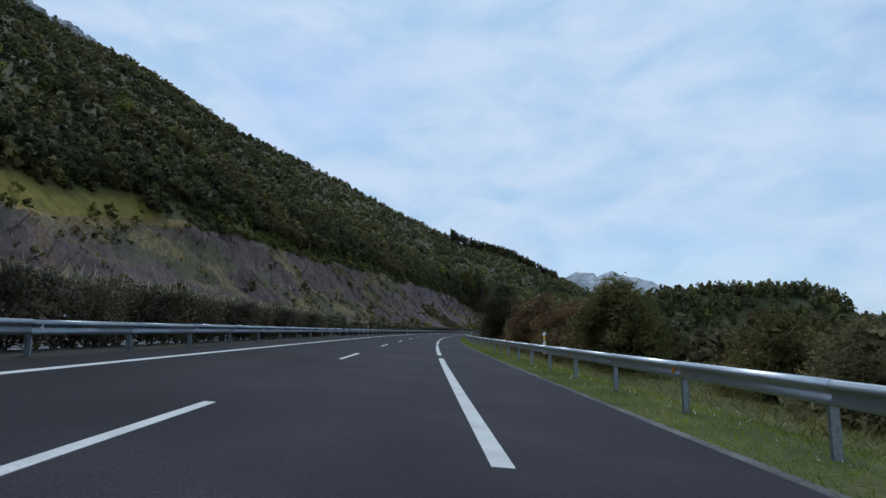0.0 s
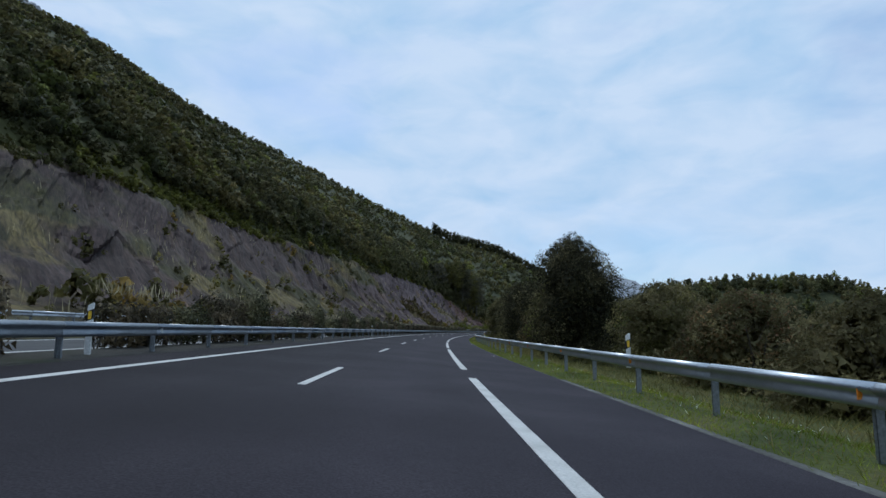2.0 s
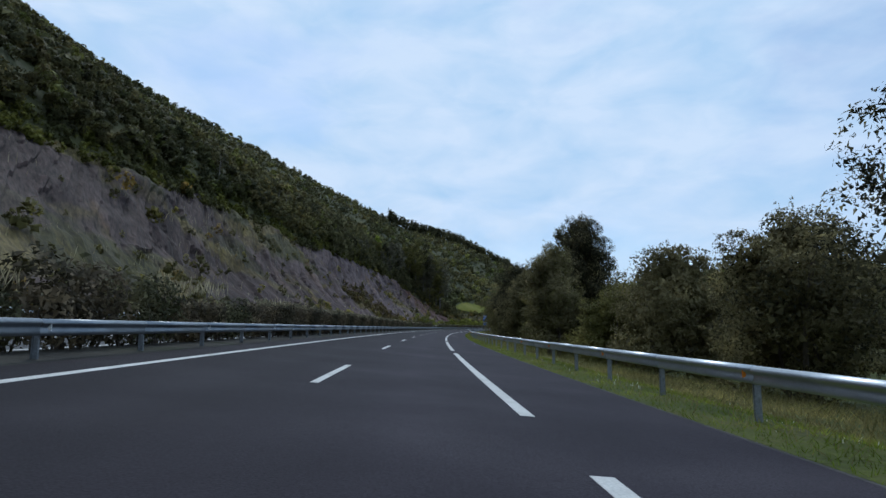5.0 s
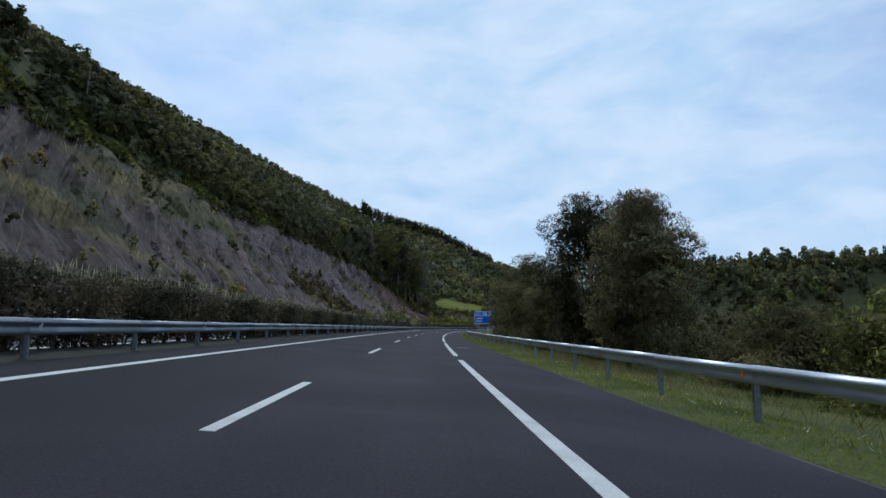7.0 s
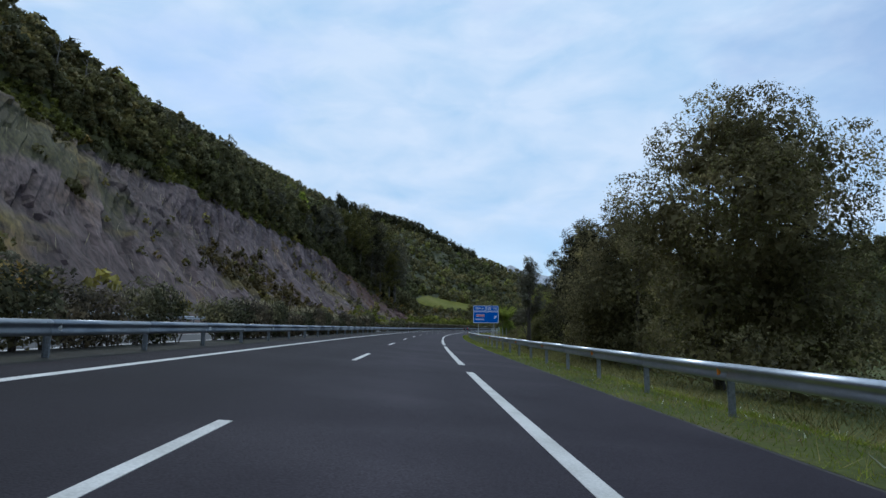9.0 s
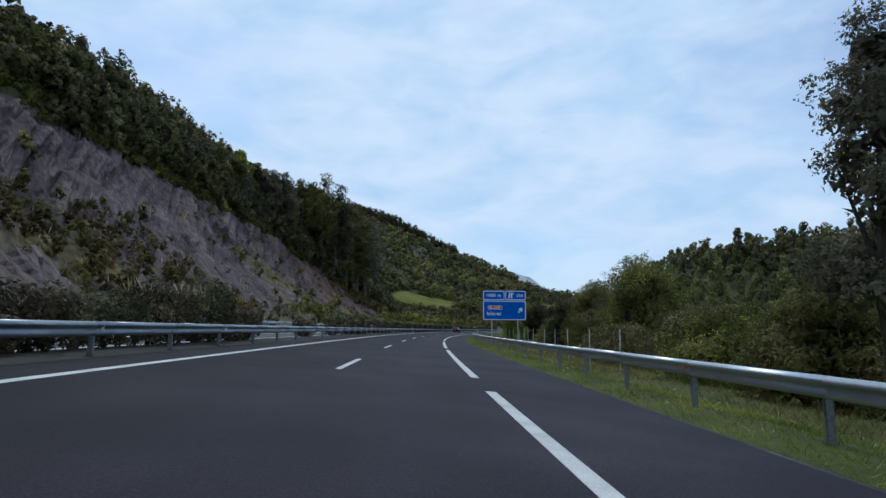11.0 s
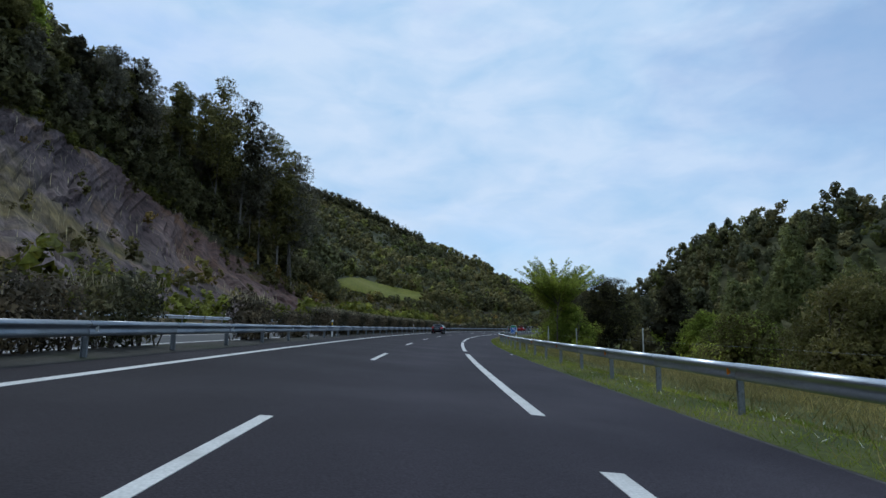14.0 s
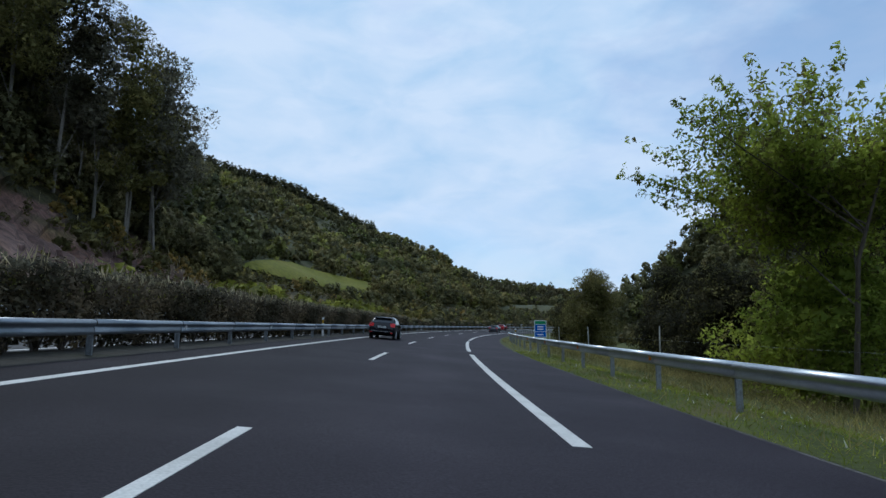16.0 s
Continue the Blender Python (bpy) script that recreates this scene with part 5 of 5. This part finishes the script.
blades("verge_grass", 260000, -5, 480, 2.95, 6.2, 0.16, L["grass"], "short green verge grass below the barrier", 41, 0.011)
blades("dry_verge_grass", 90000, -5, 520, 3.2, 11, 0.36, L["dry"], "taller drying grass behind the barrier", 42, 0.007)
blades("rough_grass", 60000, 0, 540, 6, 16, 0.6, L["mid"], "rough green growth on the slope behind the barrier", 43, 0.016)
blades("tall_dry_grass", 52000, 345, 520, 8.5, 19, 0.75, L["dry"], "tall drying grass on the bank round the wire fence", 45, 0.012)
blades("dry_bank_grass", 22000, 112, 172, 5.5, 13, 0.4, L["dry"], "brown dry grass on the bank under the bushes", 46, 0.012)
blades("white_flowers", 3600, -5, 480, 3.5, 7.0, 0.16, L["flower"], "tiny white flowers in the verge grass", 44, 0.02)


# ---- litter and marks on the shoulder ----
def scrap(s, u, size, turn, seed):
    """A crumpled pale scrap lying on the asphalt."""
    r = np.random.default_rng(seed)
    bm = bmesh.new()
    bmesh.ops.create_icosphere(bm, subdivisions=2, radius=1.0)
    for v in bm.verts:
        k = 1 + 0.3 * noise.noise(v.co * 2.3 + Vector((seed, 0, 0)))
        v.co = Vector((v.co.x * size * k, v.co.y * size * 0.6 * k, v.co.z * size * 0.22 * k))
    me = bpy.data.meshes.new("litter_scrap")
    bm.to_mesh(me)
    bm.free()
    me.materials.append(M["white_plastic"])
    z = (-CROSS * u if u < 2.88 else -0.22) + 0.14 * size
    ob = new("litter_scrap", me)
    ob.matrix_basis = Matrix.Translation(at(s, u, z)) @ pose(0, 0, 0, 0, 0, turn)
    tagged(ob, "small crumpled pale scrap lying on the shoulder", "litter", "scraps on the shoulder")


for n, (s, u, size) in enumerate(((424.2, 2.7, 0.08), (446.5, 2.25, 0.06), (374.7, 2.75, 0.06), (126.4, 2.8, 0.09), (301.0, 2.95, 0.1), (92.5, 2.5, 0.06), (198.0, 2.6, 0.06))):
    scrap(s, u, size, 37 * n, n)
part("cross_mark", strip(238.7, 238.85, 1.1, 0.95, 1), None, road)


# ---- vehicles ----
M["glass"] = material("car_glass", [(0.012, 0.016, 0.02), (0.02, 0.025, 0.03)], 1, 5, 0.06, 0, spec=0.8)
M["tyre"] = material("tyre", [(0.012, 0.012, 0.012), (0.02, 0.02, 0.02)], 4, 30, 0.85, 0.2, 0.002)
M["rim"] = material("rim", [(0.35, 0.36, 0.37), (0.5, 0.5, 0.51)], 4, 30, 0.35, 0, metal=0.8)
M["lamp_red"] = material("lamp_red", [(0.6, 0.012, 0.018), (0.75, 0.022, 0.025)], 4, 20, 0.3, 0, spec=0.4)
M["lamp_clear"] = material("lamp_clear", [(0.6, 0.6, 0.6), (0.7, 0.7, 0.7)], 4, 20, 0.15, 0, spec=0.6)
M["plate"] = material("plate", [(0.7, 0.7, 0.7), (0.76, 0.76, 0.76)], 4, 20, 0.5, 0)
M["chrome"] = material("chrome", [(0.5, 0.5, 0.52), (0.6, 0.6, 0.62)], 4, 20, 0.2, 0, metal=0.9)
OUTLINE = [(-2.08, 0.36), (-2.17, 0.55), (-2.16, 0.78), (-2.08, 0.98), (-1.98, 1.08), (-1.74, 1.34), (-1.62, 1.41), (-1.3, 1.455), (-0.7, 1.48), (-0.2, 1.47), (0.25, 1.4), (0.65, 1.22), (1.02, 1.03), (1.45, 0.94), (1.85, 0.84), (2.08, 0.68), (2.17, 0.5), (2.12, 0.28), (1.5, 0.2), (-1.5, 0.22)]


def half_width(y, z):
    w = 0.9 - 0.1 * max(0, abs(y) - 1.4) ** 1.5
    if z > 0.95:
        w -= 0.27 * min(1, (z - 0.95) / 0.5)
    if z < 0.35:
        w -= 0.06
    return w


def paint(name, colour):
    return material(name, [tuple(c * 0.9 for c in colour), colour], 1.0, 8, 0.2, 0, spec=0.4)


def vehicle(s, u, turn, colour, name, label, mat_name):
    m = Matrix.Translation(at(s, u, -CROSS * u if u > -9 else 0.6)) @ Matrix.Rotation(head(s) + turn, 4, "Z") @ Matrix.Rotation(math.atan(CROSS) if u > -9 else 0, 4, "Y")
    car = empty(name, m, label, "car", "cars on the motorway")
    body_mat = paint(mat_name, colour)
    slices = (-1, -0.95, -0.82, -0.4, 0, 0.4, 0.82, 0.95, 1)
    bm = bmesh.new()
    rings = []
    for t in slices:
        k = {1.0: 0.965, 0.95: 0.988}.get(abs(t), 1.0)
        rings.append([bm.verts.new((half_width(y, z) * t, y * k, 0.75 + (z - 0.75) * k)) for y, z in OUTLINE])
    n = len(OUTLINE)
    for a, b in zip(rings, rings[1:]):
        for i in range(n):
            bm.faces.new((a[i], a[(i + 1) % n], b[(i + 1) % n], b[i]))
    bm.faces.new(list(reversed(rings[0])))
    bm.faces.new(rings[-1])
    bmesh.ops.recalc_face_normals(bm, faces=bm.faces)
    bmesh.ops.triangulate(bm, faces=[f for f in bm.faces if len(f.verts) > 4])
    body = part("body", bm, body_mat, car)
    body.data.polygons.foreach_set("use_smooth", [True] * len(body.data.polygons))

    def pane(nm, pts, mat, out):
        b2 = bmesh.new()
        f = [b2.verts.new(p) for p in pts]
        g = [b2.verts.new(Vector(p) - Vector(out) * 0.03) for p in pts]
        b2.faces.new(f)
        b2.faces.new(list(reversed(g)))
        for i in range(len(f)):
            b2.faces.new((f[i], g[i], g[(i + 1) % len(f)], f[(i + 1) % len(f)]))
        bmesh.ops.recalc_face_normals(b2, faces=b2.faces)
        return part(nm, b2, mat, car)

    pane("rear_window", [(-0.66, -2.0, 1.09), (0.66, -2.0, 1.09), (0.57, -1.745, 1.355), (-0.57, -1.745, 1.355)], M["glass"], (0, -0.72, 0.7))
    pane("windscreen", [(-0.7, 1.0, 1.06), (0.7, 1.0, 1.06), (0.6, 0.3, 1.4), (-0.6, 0.3, 1.4)], M["glass"], (0, 0.4, 0.9))
    for sx in (-1, 1):
        def sp(y, z):
            return (sx * (half_width(y, z) + 0.008), y, z)
        for ys in ((-1.72, -1.35, 1.0, 1.22), (-1.25, -0.35, 1.0, 1.4), (-0.25, 0.72, 1.0, 1.38)):
            y0, y1, z0, z1 = ys
            top0 = y0 + 0.16 if y0 > -1.5 else y0 + 0.2
            top1 = y1 - (0.55 if y1 > 0.5 else 0.02)
            pane("side_window", [sp(y0, z0), sp(y1, z0), sp(top1, z1), sp(top0, z1)], M["glass"], (sx, 0, 0))
        pane("tail_lamp", [(sx * 0.56, -2.17, 0.84), (sx * 0.86, -2.1, 0.82), (sx * 0.85, -1.95, 1.04), (sx * 0.72, -2.07, 1.09), (sx * 0.54, -2.13, 1.02)], M["lamp_red"], (0, -1, 0.1))
        pane("fog_lamp", [(sx * 0.6, -2.17, 0.42), (sx * 0.76, -2.15, 0.42), (sx * 0.76, -2.15, 0.48), (sx * 0.6, -2.17, 0.48)], M["lamp_red"], (0, -1, 0))
        pane("headlamp", [(sx * 0.5, 2.13, 0.68), (sx * 0.8, 2.0, 0.72), (sx * 0.8, 1.9, 0.84), (sx * 0.55, 2.04, 0.78)], M["lamp_clear"], (0, 1, 0.1))
        b3 = bmesh.new()
        part("mirror", box(b3, sx * 0.98 - 0.09, sx * 0.98 + 0.09, 0.55, 0.68, 0.98, 1.12, 0.03), body_mat, car)
        for y in (-1.32, 1.34):
            b4 = bmesh.new()
            tube(b4, (sx * 0.66, y, 0.315), (sx * 0.885, y, 0.315), 0.315, 0.315, 24)
            wheel = part("wheel", b4, M["tyre"], car)
            b5 = bmesh.new()
            tube(b5, (sx * 0.87, y, 0.315), (sx * 0.893, y, 0.315), 0.07, 0.06, 12)
            for a in range(10):
                q = radians(36 * a)
                tube(b5, (sx * 0.885, y, 0.315), (sx * 0.888, y + 0.22 * math.cos(q), 0.315 + 0.22 * math.sin(q)), 0.02, 0.016, 4)
            part("rim", b5, M["rim"], wheel)
    pane("number_plate", [(-0.26, -2.19, 0.76), (0.26, -2.19, 0.76), (0.26, -2.185, 0.87), (-0.26, -2.185, 0.87)], M["plate"], (0, -1, 0))
    pane("bumper_trim", [(-0.72, -2.185, 0.5), (0.72, -2.185, 0.5), (0.72, -2.185, 0.545), (-0.72, -2.185, 0.545)], M["chrome"], (0, -1, 0))
    b6 = bmesh.new()
    part("spoiler", box(b6, -0.58, 0.58, -1.86, -1.6, 1.405, 1.445, 0.012), body_mat, car)
    b7 = bmesh.new()
    for x in (-0.17, -0.06, 0.05, 0.15):
        box(b7, x - 0.035, x + 0.035, -2.197, -2.19, 0.785, 0.845)
    part("plate_bars", b7, M["black_plastic"], car)
    return car


vehicle(482.5, -5.7, 0, (0.008, 0.009, 0.014), "hatchback", "black hatchback with red tail lamps in the outer lane", "black_paint")
vehicle(562, -1.9, 0, (0.09, 0.095, 0.11), "grey_car", "grey hatchback driving ahead in the inner lane", "grey_paint")
vehicle(588, -5.2, 0, (0.42, 0.012, 0.016), "red_car", "red hatchback driving ahead in the outer lane", "red_paint")
vehicle(346, -16.5, math.pi, (0.02, 0.1, 0.4), "blue_car", "blue car on the opposite carriageway behind the shrubs", "blue_paint")
